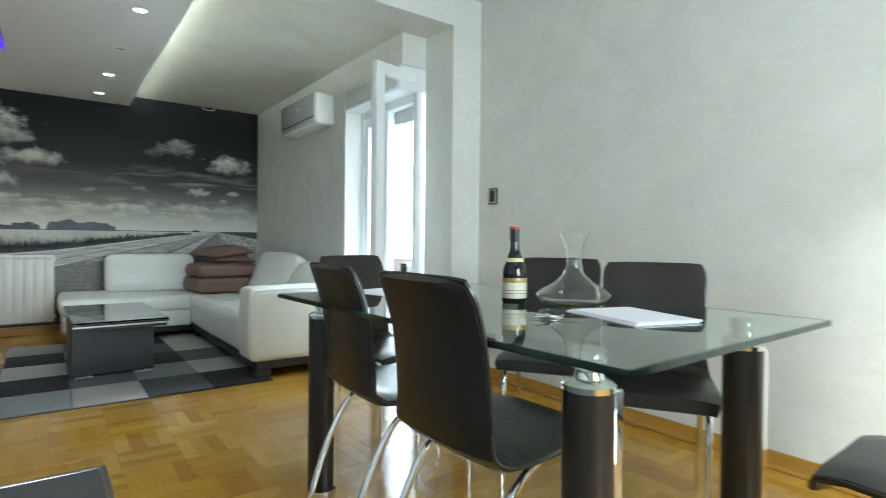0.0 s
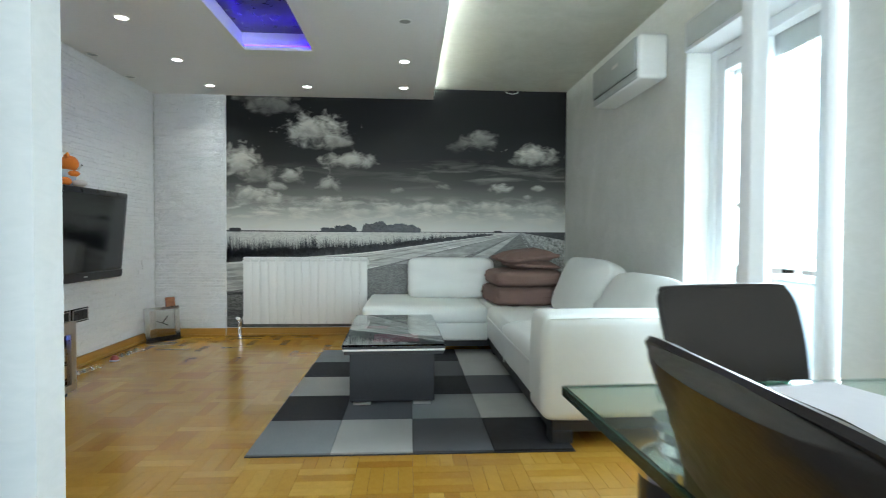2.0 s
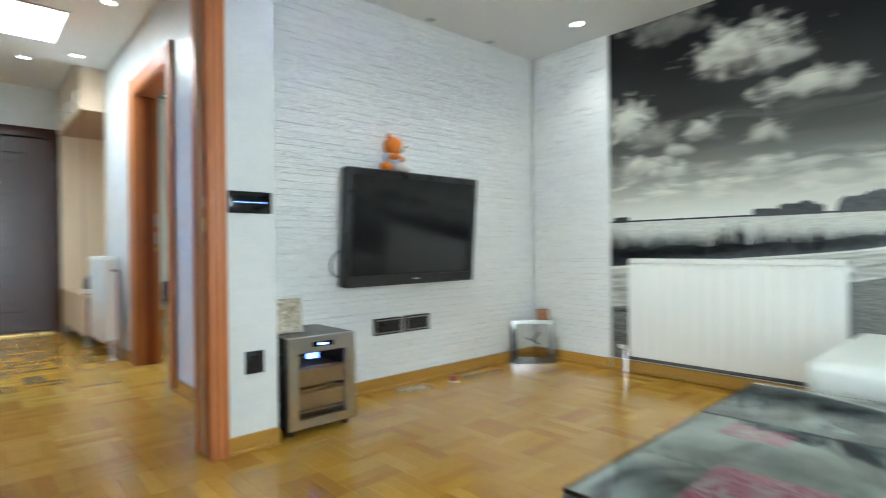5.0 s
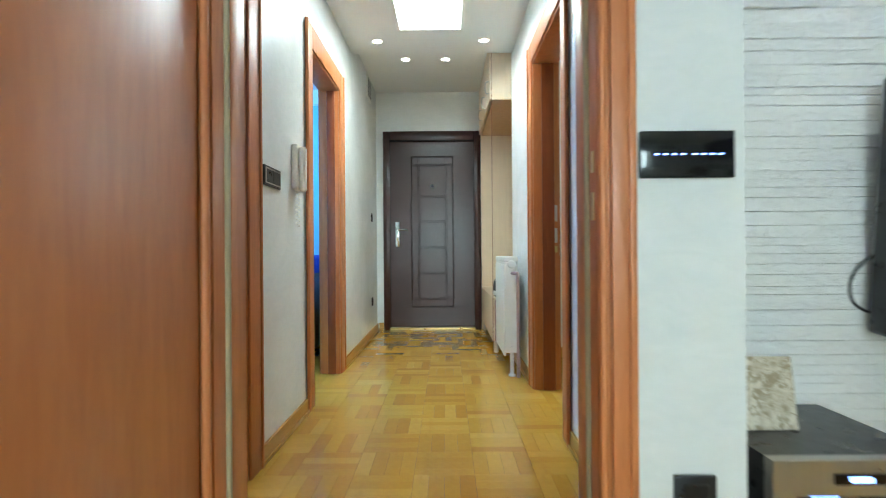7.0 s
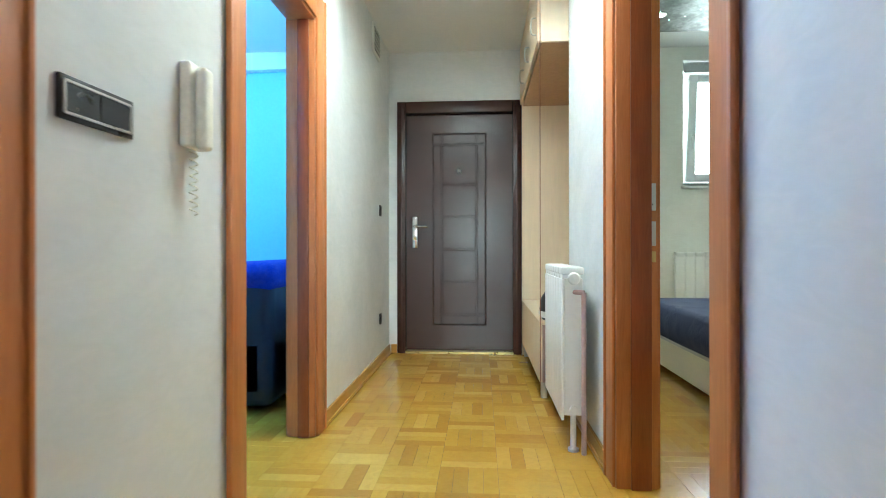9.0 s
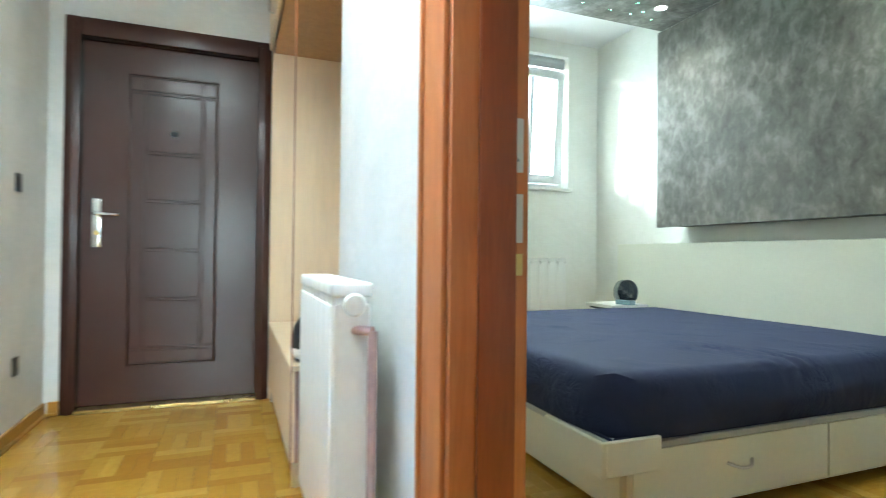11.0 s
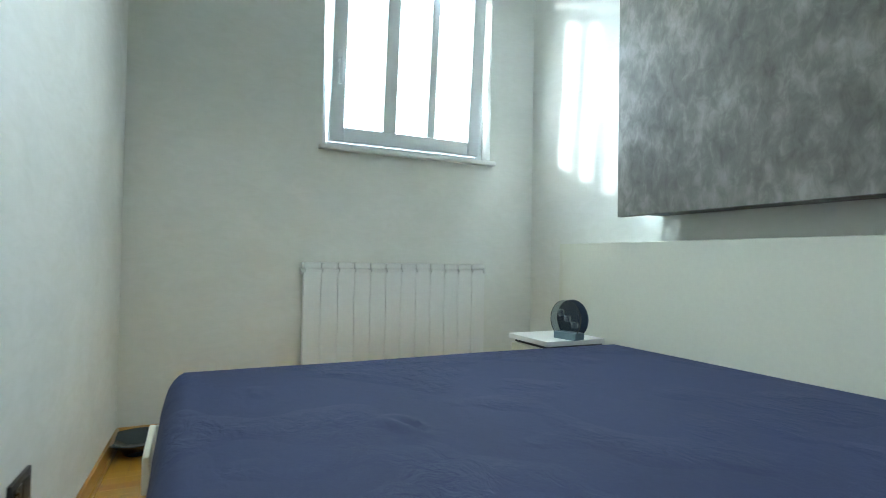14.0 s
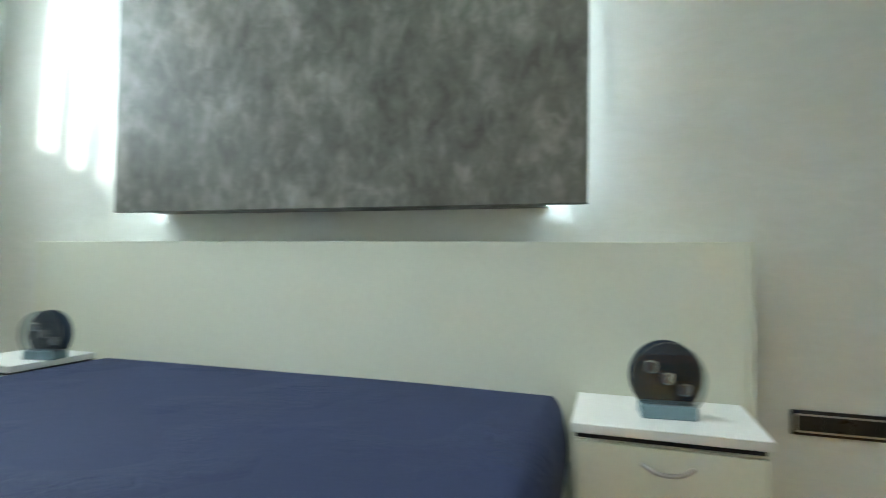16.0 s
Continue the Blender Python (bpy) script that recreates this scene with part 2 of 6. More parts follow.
def tube(points, r, n=10, bm=None, closed=False):
    """A round tube along a smooth line through the points."""
    bm = bm or bmesh.new()
    pts = [Vector(p) for p in points]
    fine = []
    for i in range(len(pts) - 1):
        p0, p1, p2, p3 = pts[max(i - 1, 0)], pts[i], pts[i + 1], pts[min(i + 2, len(pts) - 1)]
        for k in range(6):
            t = k / 6
            fine.append(0.5 * (2 * p1 + (p2 - p0) * t + (2 * p0 - 5 * p1 + 4 * p2 - p3) * t * t + (3 * p1 - p0 - 3 * p2 + p3) * t ** 3))
    fine.append(pts[-1])
    rings = []
    for i, p in enumerate(fine):
        d = (fine[min(i + 1, len(fine) - 1)] - fine[max(i - 1, 0)]).normalized()
        side = d.orthogonal() if not rings else None
        if rings:
            side = last - d * last.dot(d)
            side = side.normalized() if side.length > 1e-6 else d.orthogonal()
        side.normalize()
        last, up = side, d.cross(side)
        rings.append([bm.verts.new(p + r * (math.cos(a) * side + math.sin(a) * up)) for a in (2 * math.pi * j / n for j in range(n))])
    for a, b in zip(rings, rings[1:]):
        for j in range(n):
            bm.faces.new((a[j], a[(j + 1) % n], b[(j + 1) % n], b[j]))
    bm.faces.new(rings[0][::-1]), bm.faces.new(rings[-1])
    return bm


def lathe(profile, n=32, bm=None, at=(0, 0, 0)):
    """A turned shape from (radius, height) pairs."""
    bm = bm or bmesh.new()
    o = Vector(at)
    rings = [[bm.verts.new(o + Vector((max(r, 1e-4) * math.cos(2 * math.pi * j / n), max(r, 1e-4) * math.sin(2 * math.pi * j / n), z))) for j in range(n)] for r, z in profile]
    for a, b in zip(rings, rings[1:]):
        for j in range(n):
            bm.faces.new((a[j], a[(j + 1) % n], b[(j + 1) % n], b[j]))
    return bm


def ellipsoid(c, r, bm=None, u=20, v=12):
    bm = bm or bmesh.new()
    bmesh.ops.create_uvsphere(bm, u_segments=u, v_segments=v, radius=1, matrix=Matrix.Translation(c) @ Matrix.Diagonal((*r, 1)))
    return bm


def cushion(w, d, h, puff=0.5, n=14, seed=0, sag=0.0, square=5.0):
    """A soft block, fuller in the middle, with an uneven surface; lies flat, its middle at the origin."""
    bm = bmesh.new()
    bmesh.ops.create_cube(bm, size=2)
    bmesh.ops.subdivide_edges(bm, edges=bm.edges, cuts=n - 1, use_grid_fill=True)
    for v in bm.verts:
        x, y, z = v.co
        e = square
        s = (abs(x) ** e + abs(y) ** e) ** (1 / e)
        edge = max(abs(x), abs(y))
        top = (1 - puff * edge ** 4)
        k = max(1.0, s / max(edge, 1e-6)) if edge > 0 else 1
        x2, y2 = x / k, y / k
        rz = (1 - 0.12 * abs(z) ** 6)
        o = 0.012 * noise.noise(Vector((x * 2.3 + seed, y * 2.3, z + seed * 3)))
        v.co = Vector((x2 * w / 2 * rz, y2 * d / 2 * rz, z * h / 2 * top - sag * (1 - x * x) * (1 - y * y) * (z > 0) + o * (1 if abs(z) > 0.5 else 0.3)))
    return bm


def finish(bm, m, smooth=True):
    me = bpy.data.meshes.new("mesh")
    bmesh.ops.recalc_face_normals(bm, faces=bm.faces)
    bm.to_mesh(me)
    bm.free()
    me.materials.append(m)
    if smooth:
        me.shade_smooth()
        me.set_sharp_from_angle(angle=radians(38))
    return me


def part(name, bm, material, parent=None, label=""):
    ob = new(name, finish(bm, material))
    if parent:
        ob.parent = parent
    return tagged(ob, label)


def thing(name, label, category, m=None, group=""):
    ob = tagged(new(name), label, category, group)
    if m is not None:
        ob.matrix_basis = m
    return ob


def setting(name, bm, material, label="", category=""):
    return tagged(part(name, bm, material), label, category, "", "structure")


def panel_with_holes(axis, at0, at1, a0, a1, z0, z1, holes):
    """A wall across the axis, from at0 to at1 thick, spanning a0..a1 and z0..z1, with rectangular holes (a0, a1, z0, z1)."""
    bm = bmesh.new()
    cuts = sorted({a0, a1, *(h[0] for h in holes), *(h[1] for h in holes)})
    for p, q in zip(cuts, cuts[1:]):
        mid = (p + q) / 2
        zs = sorted((h[2], h[3]) for h in holes if h[0] < mid < h[1])
        low = z0
        spans = []
        for b, t in zs:
            if b > low:
                spans.append((low, b))
            low = t
        if low < z1:
            spans.append((low, z1))
        for b, t in spans:
            if axis == 'x':
                add_box(bm, at0, at1, p, q, b, t)
            else:
                add_box(bm, p, q, at0, at1, b, t)
    bmesh.ops.remove_doubles(bm, verts=bm.verts, dist=1e-5)
    return bm


def wall(name, axis, at0, at1, a0, a1, z0, z1, material, holes=(), label="", category="wall"):
    return setting(name, panel_with_holes(axis, at0, at1, a0, a1, z0, z1, holes), material, label, category)


# ---- structure: floors ----
setting("floor", block(-7.3, 2.9, -2.5, 7.1, -0.2, -0.007), JOINT, "dark parquet bed under the whole flat", "floor")
LOWER = plain("slate_tile", (0.085, 0.082, 0.085), 0.4, 0, 14, 0.35, 0.1)
for i in range(5):
    for j in range(12):
        x1, y1 = 0.275 - i * 0.34, 2.53 - j * 0.4
        if i == 0 and j == 0:
            kitchen_floor = setting("floor_kitchen", block(-1.36, 0.3, -2.2, 2.55, -0.006, -0.002), JOINT, "dark slate-look kitchen floor with a metal edge strip", "floor")
            part("edge_strip", block(0.278, 0.3, -2.2, 2.55, -0.002, 0.004, 0.0015), STEEL, kitchen_floor, "metal edge strip")
            part("edge_strip", block(-1.36, 0.278, 2.528, 2.55, -0.002, 0.004, 0.0015), STEEL, kitchen_floor, "metal edge strip")
        t = new("tile", bpy.data.meshes.get("slate_tile_mesh") or finish(block(-0.168, 0.168, -0.198, 0.198, -0.002, 0.002, 0.001, 1), LOWER))
        t.data.name = "slate_tile_mesh"
        t.location, t.parent = (x1 - 0.168, y1 - 0.2, 0), kitchen_floor

# ---- structure: walls ----
wall("wall_mural", 'y', 6.41, 6.6, -2.0, 2.4, 0, 2.6, WALL, (), "plastered end wall behind the photo mural")
wall_tv = wall("wall_tv", 'x', -2.0, -1.862, 4.08, 6.41, 0, 2.9, WALL, (), "wall clad in white split stone")
wall("wall_balcony", 'x', 2.11, 2.42, 3.2, 6.6, 0, 2.6, WALL, [(3.2, 4.08, 0.03, 2.17)], "pearl plaster wall with a balcony door opening")
wall("wall_pilaster", 'y', 2.87, 3.2, 2.31, 2.66, 0, 2.6, WALL, (), "plastered pilaster beside the balcony door")
wall("wall_dining", 'x', 2.55, 2.8, -2.4, 2.87, 0, 2.6, WALL, (), "pearl plaster dining wall")
# window unseen; its place is set so the sun reaches wall_dining
wall("wall_kitchen_window", 'y', -2.4, -2.2, -1.5, 2.8, 0, 2.6, WALL, [(0.30, 1.7, 0.9, 2.1)], "plastered wall with the kitchen window")
wall("wall_kitchen", 'x', -1.48, -1.36, -2.4, 2.62, 0, 2.6, WALL, (), "plain kitchen wall")
wall("wall_hall_left", 'y', 2.62, 2.74, -6.36, -0.43, 0, 2.7, WALL_HALL, [(-4.15, -3.35, -0.01, 2.0), (-2.40, -1.73, -0.01, 2.0)], "white hall wall with two door openings")
wall("wall_opening", 'x', -1.64, -1.435, 2.74, 4.08, 0, 2.7, WALL_HALL, [(2.995, 3.825, -0.01, 2.0)], "white wall with the opening between hall and living room")
wall("wall_pier", 'y', 4.035, 4.08, -2.0, -1.64, 0, 2.7, WALL_HALL, (), "white end of the hall wall")
wall("wall_hall_right", 'y', 4.035, 4.175, -4.775, -2.0, 0, 2.9, WALL_HALL, [(-3.69, -2.815, -0.01, 2.02)], "white hall wall with the bedroom door opening")
niche = wall("wall_niche", 'y', -0.07, 0.0, -2.30, 0.0, 0, 2.9, WALL_BED, (), "bedroom wall behind the hall wardrobe")
niche.matrix_basis = pose(-4.70, 4.455, 0, 0, 0, -2.5)
wall("wall_niche_side", 'x', -4.775, -4.70, 4.175, 4.45, 0, 2.9, WALL_BED, (), "short return of the wardrobe niche")
wall("wall_entrance", 'x', -6.4, -6.215, 2.58, 4.40, 0, 2.7, WALL_HALL, [(2.83, 3.855, -0.01, 2.13)], "white wall round the front door")
wall("wall_headboard", 'y', 6.86, 7.05, -7.25, -2.0, 0, 2.9, WALL_BED, (), "cream plaster bedroom wall")
wall("wall_bedroom_window", 'x', -7.25, -7.0, 4.40, 6.86, 0, 2.9, WALL_BED, [(5.485, 6.54, 1.5, 2.72)], "cream plaster wall with a high window")
wall("wall_bedroom_end", 'x', -2.0, -1.9, 6.41, 6.86, 0, 2.9, WALL_BED)
wall("wall_bedroom_side", 'x', -2.06, -2.0, 4.16, 6.86, 0, 2.9, WALL_BED, (), "cream plaster bedroom wall")
BLUE = plain("blue_paint", (0.35, 0.62, 0.75), 0.6, 0, 40, 0.05)
wall("wall_blue_room", 'x', -6.4, -6.25, -0.6, 2.62, 0, 2.7, BLUE, (), "light blue painted wall")
wall("wall_blue_far", 'y', -0.7, -0.6, -6.4, -3.2, 0, 2.7, BLUE, (), "light blue painted wall")
wall("wall_blue_side", 'x', -3.28, -3.2, -0.6, 2.62, 0, 2.7, BLUE)
TILE = plain("bath_tile", (0.72, 0.72, 0.75), 0.2, 0, 20, 0.04)
wall("wall_bathroom", 'y', 1.02, 1.1, -3.2, -1.48, 0, 2.7, TILE, (), "tiled bathroom wall")
wall_bath = wall("wall_bath_side", 'x', -3.2, -3.14, 1.1, 2.62, 0, 2.7, plain("bath_grout", (0.45, 0.45, 0.5), 0.7), (), "white tiled bathroom wall")
tile_me = finish(block(-0.004, 0.006, -0.148, 0.148, -0.197, 0.197, 0.002, 1), TILE)
for j in range(5):
    for k in range(7):
        t = new("tile", tile_me)
        t.location, t.parent = (-3.137, 1.25 + j * 0.3, 0.2 + k * 0.4), wall_bath

# ---- structure: ceilings ----
bm = bmesh.new()
for b in ((-1.9, -0.62, 2.74, 6.41), (-0.14, 0.788, 2.74, 6.41), (-0.62, -0.14, 2.74, 3.0), (-0.62, -0.14, 5.1, 6.41)):
    add_box(bm, *b, 2.295, 2.322)
add_box(bm, -0.70, -0.66, 2.9, 5.2, 2.322, 2.44), add_box(bm, -0.10, -0.06, 2.9, 5.2, 2.322, 2.44)
add_box(bm, -0.66, -0.10, 5.16, 5.2, 2.322, 2.44), add_box(bm, -0.66, -0.10, 2.9, 2.94, 2.322, 2.44)
add_box(bm, 0.62, 0.64, 2.74, 6.41, 2.322, 2.395)
setting("ceiling_living", bm, CEIL, "white dropped plasterboard ceiling with a light trough", "ceiling")
# one even dark violet over the whole trough top
setting("ceiling_trough", block(-0.70, -0.06, 2.9, 5.2, 2.44, 2.47), plain("dark_violet_trough_top", (0.03, 0.025, 0.06), 0.3), "dark recessed top of the violet light trough", "ceiling")
setting("ceiling_window_side", block(0.62, 2.42, 3.16, 6.41, 2.395, 2.5), CEIL_PEARL, "pearl plaster ceiling strip lit by a hidden light", "ceiling")
setting("ceiling_beam", block(-0.43, 2.31, 2.874, 3.16, 2.385, 2.6), WALL, "plastered ceiling beam between dining and living area", "beam")
setting("ceiling_dining", block(-1.48, 2.8, -2.4, 2.9, 2.6, 2.7), CEIL, "white dining ceiling", "ceiling")
bm = bmesh.new()
for b in ((-4.72, -4.24, 2.74, 4.035), (-3.55, -1.64, 2.74, 4.035), (-4.24, -3.55, 2.74, 3.167), (-4.24, -3.55, 3.61, 4.035)):
    add_box(bm, *b, 2.45, 2.57)
setting("ceiling_hall", bm, CEIL, "white dropped hall ceiling with a square light recess", "ceiling")
setting("ceiling_entrance", block(-6.3, -4.3, 2.74, 4.4, 2.575, 2.68), CEIL, "white ceiling by the front door", "ceiling")
setting("ceiling_hall_top", block(-4.3, -1.64, 2.74, 4.035, 2.60, 2.68), CEIL)
setting("ceiling_bedroom", block(-7.2, -2.0, 4.16, 6.9, 2.85, 2.95), CEIL, "white bedroom ceiling", "ceiling")
setting("ceiling_bedroom_panel", block(-6.03, -3.6, 4.62, 6.72, 2.615, 2.72, 0.004, 1), GREY, "dropped grey stucco ceiling panel with fibre stars", "ceiling")
setting("ceiling_side_rooms", block(-6.4, -1.4, -0.7, 2.62, 2.6, 2.7), CEIL)
part("crown_moulding", block(-6.25, -6.16, -0.6, 2.58, 2.44, 2.6, 0.02, 2), WHITE)
tagged(bpy.data.objects["crown_moulding"], "white plaster crown moulding in the blue room", "moulding", "", "structure")


# light strips hidden in the troughs
def strip(name, x0, x1, y0, y1, z0, z1, m, label):
    return tagged(part(name, block(x0, x1, y0, y1, z0, z1), m), label, "light strip", "hidden light strips")


strip("light_strip", 0.700, 0.712, 3.2, 6.38, 2.323, 2.333, STRIP, "white light strip hidden on the ceiling lip")
strip("light_strip", -0.655, -0.645, 2.96, 5.14, 2.335, 2.347, VIOLET, "violet light strip in the ceiling trough")
strip("light_strip", -0.115, -0.105, 2.96, 5.14, 2.335, 2.347, VIOLET, "violet light strip in the ceiling trough")
strip("light_strip", -0.64, -0.12, 5.14, 5.15, 2.335, 2.347, VIOLET, "violet light strip in the ceiling trough")
panel = thing("ceiling_light", "square glowing light panel recessed in the hall ceiling", "ceiling light")
part("diffuser", block(-4.24, -3.55, 3.167, 3.61, 2.56, 2.575), HALL_GLOW, panel)
for b in ((-4.26, -4.235, 3.147, 3.63), (-3.555, -3.53, 3.147, 3.63), (-4.235, -3.555, 3.147, 3.172), (-4.235, -3.555, 3.605, 3.63)):
    part("frame", block(*b, 2.444, 2.46, 0.002, 1), WHITE, panel)


# ---- structure: baseboards, door frames ----
def baseboard(axis, face, a0, a1, side, h=0.075):
    t = 0.014 * side
    bm = bmesh.new()
    lo, hi = sorted((face, face + t))
    lo2, hi2 = sorted((face, face + t * 1.7))
    if axis == 'x':
        add_box(bm, lo, hi, a0, a1, 0, h, 0.003, 1), add_box(bm, lo2, hi2, a0, a1, 0, 0.018, 0.004, 1)
    else:
        add_box(bm, a0, a1, lo, hi, 0, h, 0.003, 1), add_box(bm, a0, a1, lo2, hi2, 0, 0.018, 0.004, 1)
    return setting("baseboard", bm, OAK_Y if axis == 'x' else OAK, "varnished oak baseboard along the wall", "baseboard")


for a in (('x', -1.84, 4.49, 6.37, 1), ('x', -1.435, 3.862, 4.08, 1), ('x', 2.55, -2.2, 2.87, -1), ('x', 2.11, 4.1, 6.37, -1), ('x', -7.0, 4.56, 6.84, 1)):
    baseboard(*a)
for a in (('y', 6.372, -1.84, -1.185, -1), ('y', 6.402, -1.185, 0.2, -1), ('y', 2.74, -3.235, -2.515, 1), ('y', 2.74, -6.2, -4.265, 1), ('y', 4.035, -4.74, -3.80, -1),
          ('y', 4.035, -2.707, -1.66, -1), ('y', 4.175, -4.68, -3.80, 1), ('y', 2.87, 2.31, 2.53, -1), ('y', 6.86, -7, -6.57, -1), ('y', 6.86, -3.6, -2.1, -1)):
    baseboard(*a)
baseboard('x', -6.215, 2.76, 2.81, 1)
baseboard('x', -4.70, 4.20, 4.45, 1)
baseboard('y', 0.0, -2.29, 0.0, 1).matrix_basis = pose(-4.70, 4.455, 0, 0, 0, -2.5)


def door_frame(name, axis, w0, w1, a0, a1, top, label, sides=(True, True), trim=0.07, stop=0.012, stop_wood=None):
    """Veneered lining and trims round an opening in a wall from w0 to w1 thick."""
    th = thing(name, label, "door frame")
    th["kind"] = "structure"

    def b(n, p0, p1, q0, q1, z0, z1, m, bev=0.004):
        bx = (p0, p1, q0, q1) if axis == 'x' else (q0, q1, p0, p1)
        return part(n, block(*bx, z0, z1, bev, 2), m, th)
    e = 0.006
    for s in (0, 1):
        lo, hi = (a0, a0 + 0.025) if s == 0 else (a1 - 0.025, a1)
        b("lining", w0 - e, w1 + e, lo, hi, 0, top, CHERRY)
        m0, m1 = (a0 + 0.025, a0 + 0.025 + stop) if s == 0 else (a1 - 0.025 - stop, a1 - 0.025)
        # reveal shade is put into the stop's colour unless stop_wood is given
        b("door_stop", w0 + 0.045, w1 - 0.02, m0, m1, 0, top - 0.025, stop_wood or CHERRY_SHADE_EDGE)
    b("lining", w0 - e, w1 + e, a0, a1, top - 0.025, top, CHERRY)
    for k, (on, face, d) in enumerate(zip(sides, (w0, w1), (-1, 1))):
        if not on:
            continue
        p0, p1 = sorted((face + d * e, face + d * 0.018))
        r0, r1 = sorted((face + d * e, face + d * 0.026))
        for lo, hi, g0, g1 in ((a0 - trim, a0 + 0.012, a0 - trim, a0 - trim + 0.016), (a1 - 0.012, a1 + trim, a1 + trim - 0.016, a1 + trim)):
            b("trim", p0, p1, lo, hi, 0, top + trim, CHERRY)
            b("trim_bead", r0, r1, g0, g1, 0, top + trim, CHERRY_SHADE_EDGE if k == 2 else CHERRY, 0.005)
        b("trim", p0, p1, a0 + 0.012, a1 - 0.012, top - 0.012, top + trim, CHERRY)
    return th


door_frame("door_frame", 'y', 4.035, 4.175, -3.69, -2.815, 2.02, "cherry veneer frame of the bedroom doorway", trim=0.105)
door_frame("door_frame", 'y', 2.62, 2.74, -4.15, -3.35, 2.0, "cherry veneer frame of the blue room doorway", trim=0.112)
door_frame("door_frame", 'y', 2.62, 2.74, -2.40, -1.73, 2.0, "cherry veneer frame of the bathroom doorway", trim=0.112)
opening = door_frame("door_frame", 'x', -1.64, -1.435, 2.995, 3.825, 2.0, "cherry veneer frame between hall and living room", trim=0.036, stop=0.004, stop_wood=CHERRY)
SEAL = plain("rubber_seal", (0.36, 0.30, 0.17), 0.6, 0, 60, 0.06)
for y, d in ((3.02, 1), (3.80, -1)):
    # stop with a grooved face, the rubber seal against it, and a rounded bead on the trim
    lo, hi = sorted((y + d * 0.003, y + d * 0.010))
    part("door_stop", block(-1.60, -1.535, lo, hi, 0, 1.975, 0.003, 2), CHERRY, opening)
    part("seal", rod((-1.52, y + d * 0.006, 0), (-1.52, y + d * 0.006, 1.975), 0.008, None, 10), SEAL, opening, "beige rubber seal")
    part("bead", rod((-1.418, y + d * 0.004, 0), (-1.418, y + d * 0.004, 1.99), 0.009, None, 12), CHERRY, opening)
strike = thing("strike_plate", "steel strike plates let into the bedroom door frame", "strike plate")
for z0, z1, m in ((1.03, 1.13, STEEL), (0.90, 0.99, STEEL), (0.84, 0.88, BRASS)):
    part("plate", block(-3.666, -3.661, 4.150, 4.172, z0, z1, 0.001, 1), m, strike)
strike = thing("strike_plate", "brass strike plates let into the opening's frame", "strike plate")
for z0, z1 in ((1.018, 1.062), (0.92, 0.978)):
    part("plate", block(-1.492, -1.474, 3.793, 3.7965, z0, z1, 0.001, 1), BRASS, strike)


def door_leaf(name, label, m, w, h, handle=True):
    """A veneered leaf from the hinge at the origin along +x, 4 cm thick."""
    th = thing(name, label, "door", m)
    part("leaf", block(0, w, -0.02, 0.02, 0.008, h, 0.003, 2), CHERRY, th)
    if handle:
        for s in (-1, 1):
            hd = part("handle_plate", block(w - 0.085, w - 0.05, s * 0.021, s * 0.027, 0.92, 1.14, 0.002, 1), STEEL, th)
            part("lever", tube([(w - 0.067, s * 0.026, 1.06), (w - 0.067, s * 0.065, 1.06), (w - 0.10, s * 0.07, 1.06), (w - 0.19, s * 0.07, 1.055)], 0.008), STEEL, hd)
    return th


door_leaf("door", "cherry veneer door standing open into the living room", pose(-1.405, 2.998, 0, 0, 0, 1.5), 0.765, 1.985)


# ---- photo mural ----
# the printed horizon lies this much under 1 m
DROP = 0.058


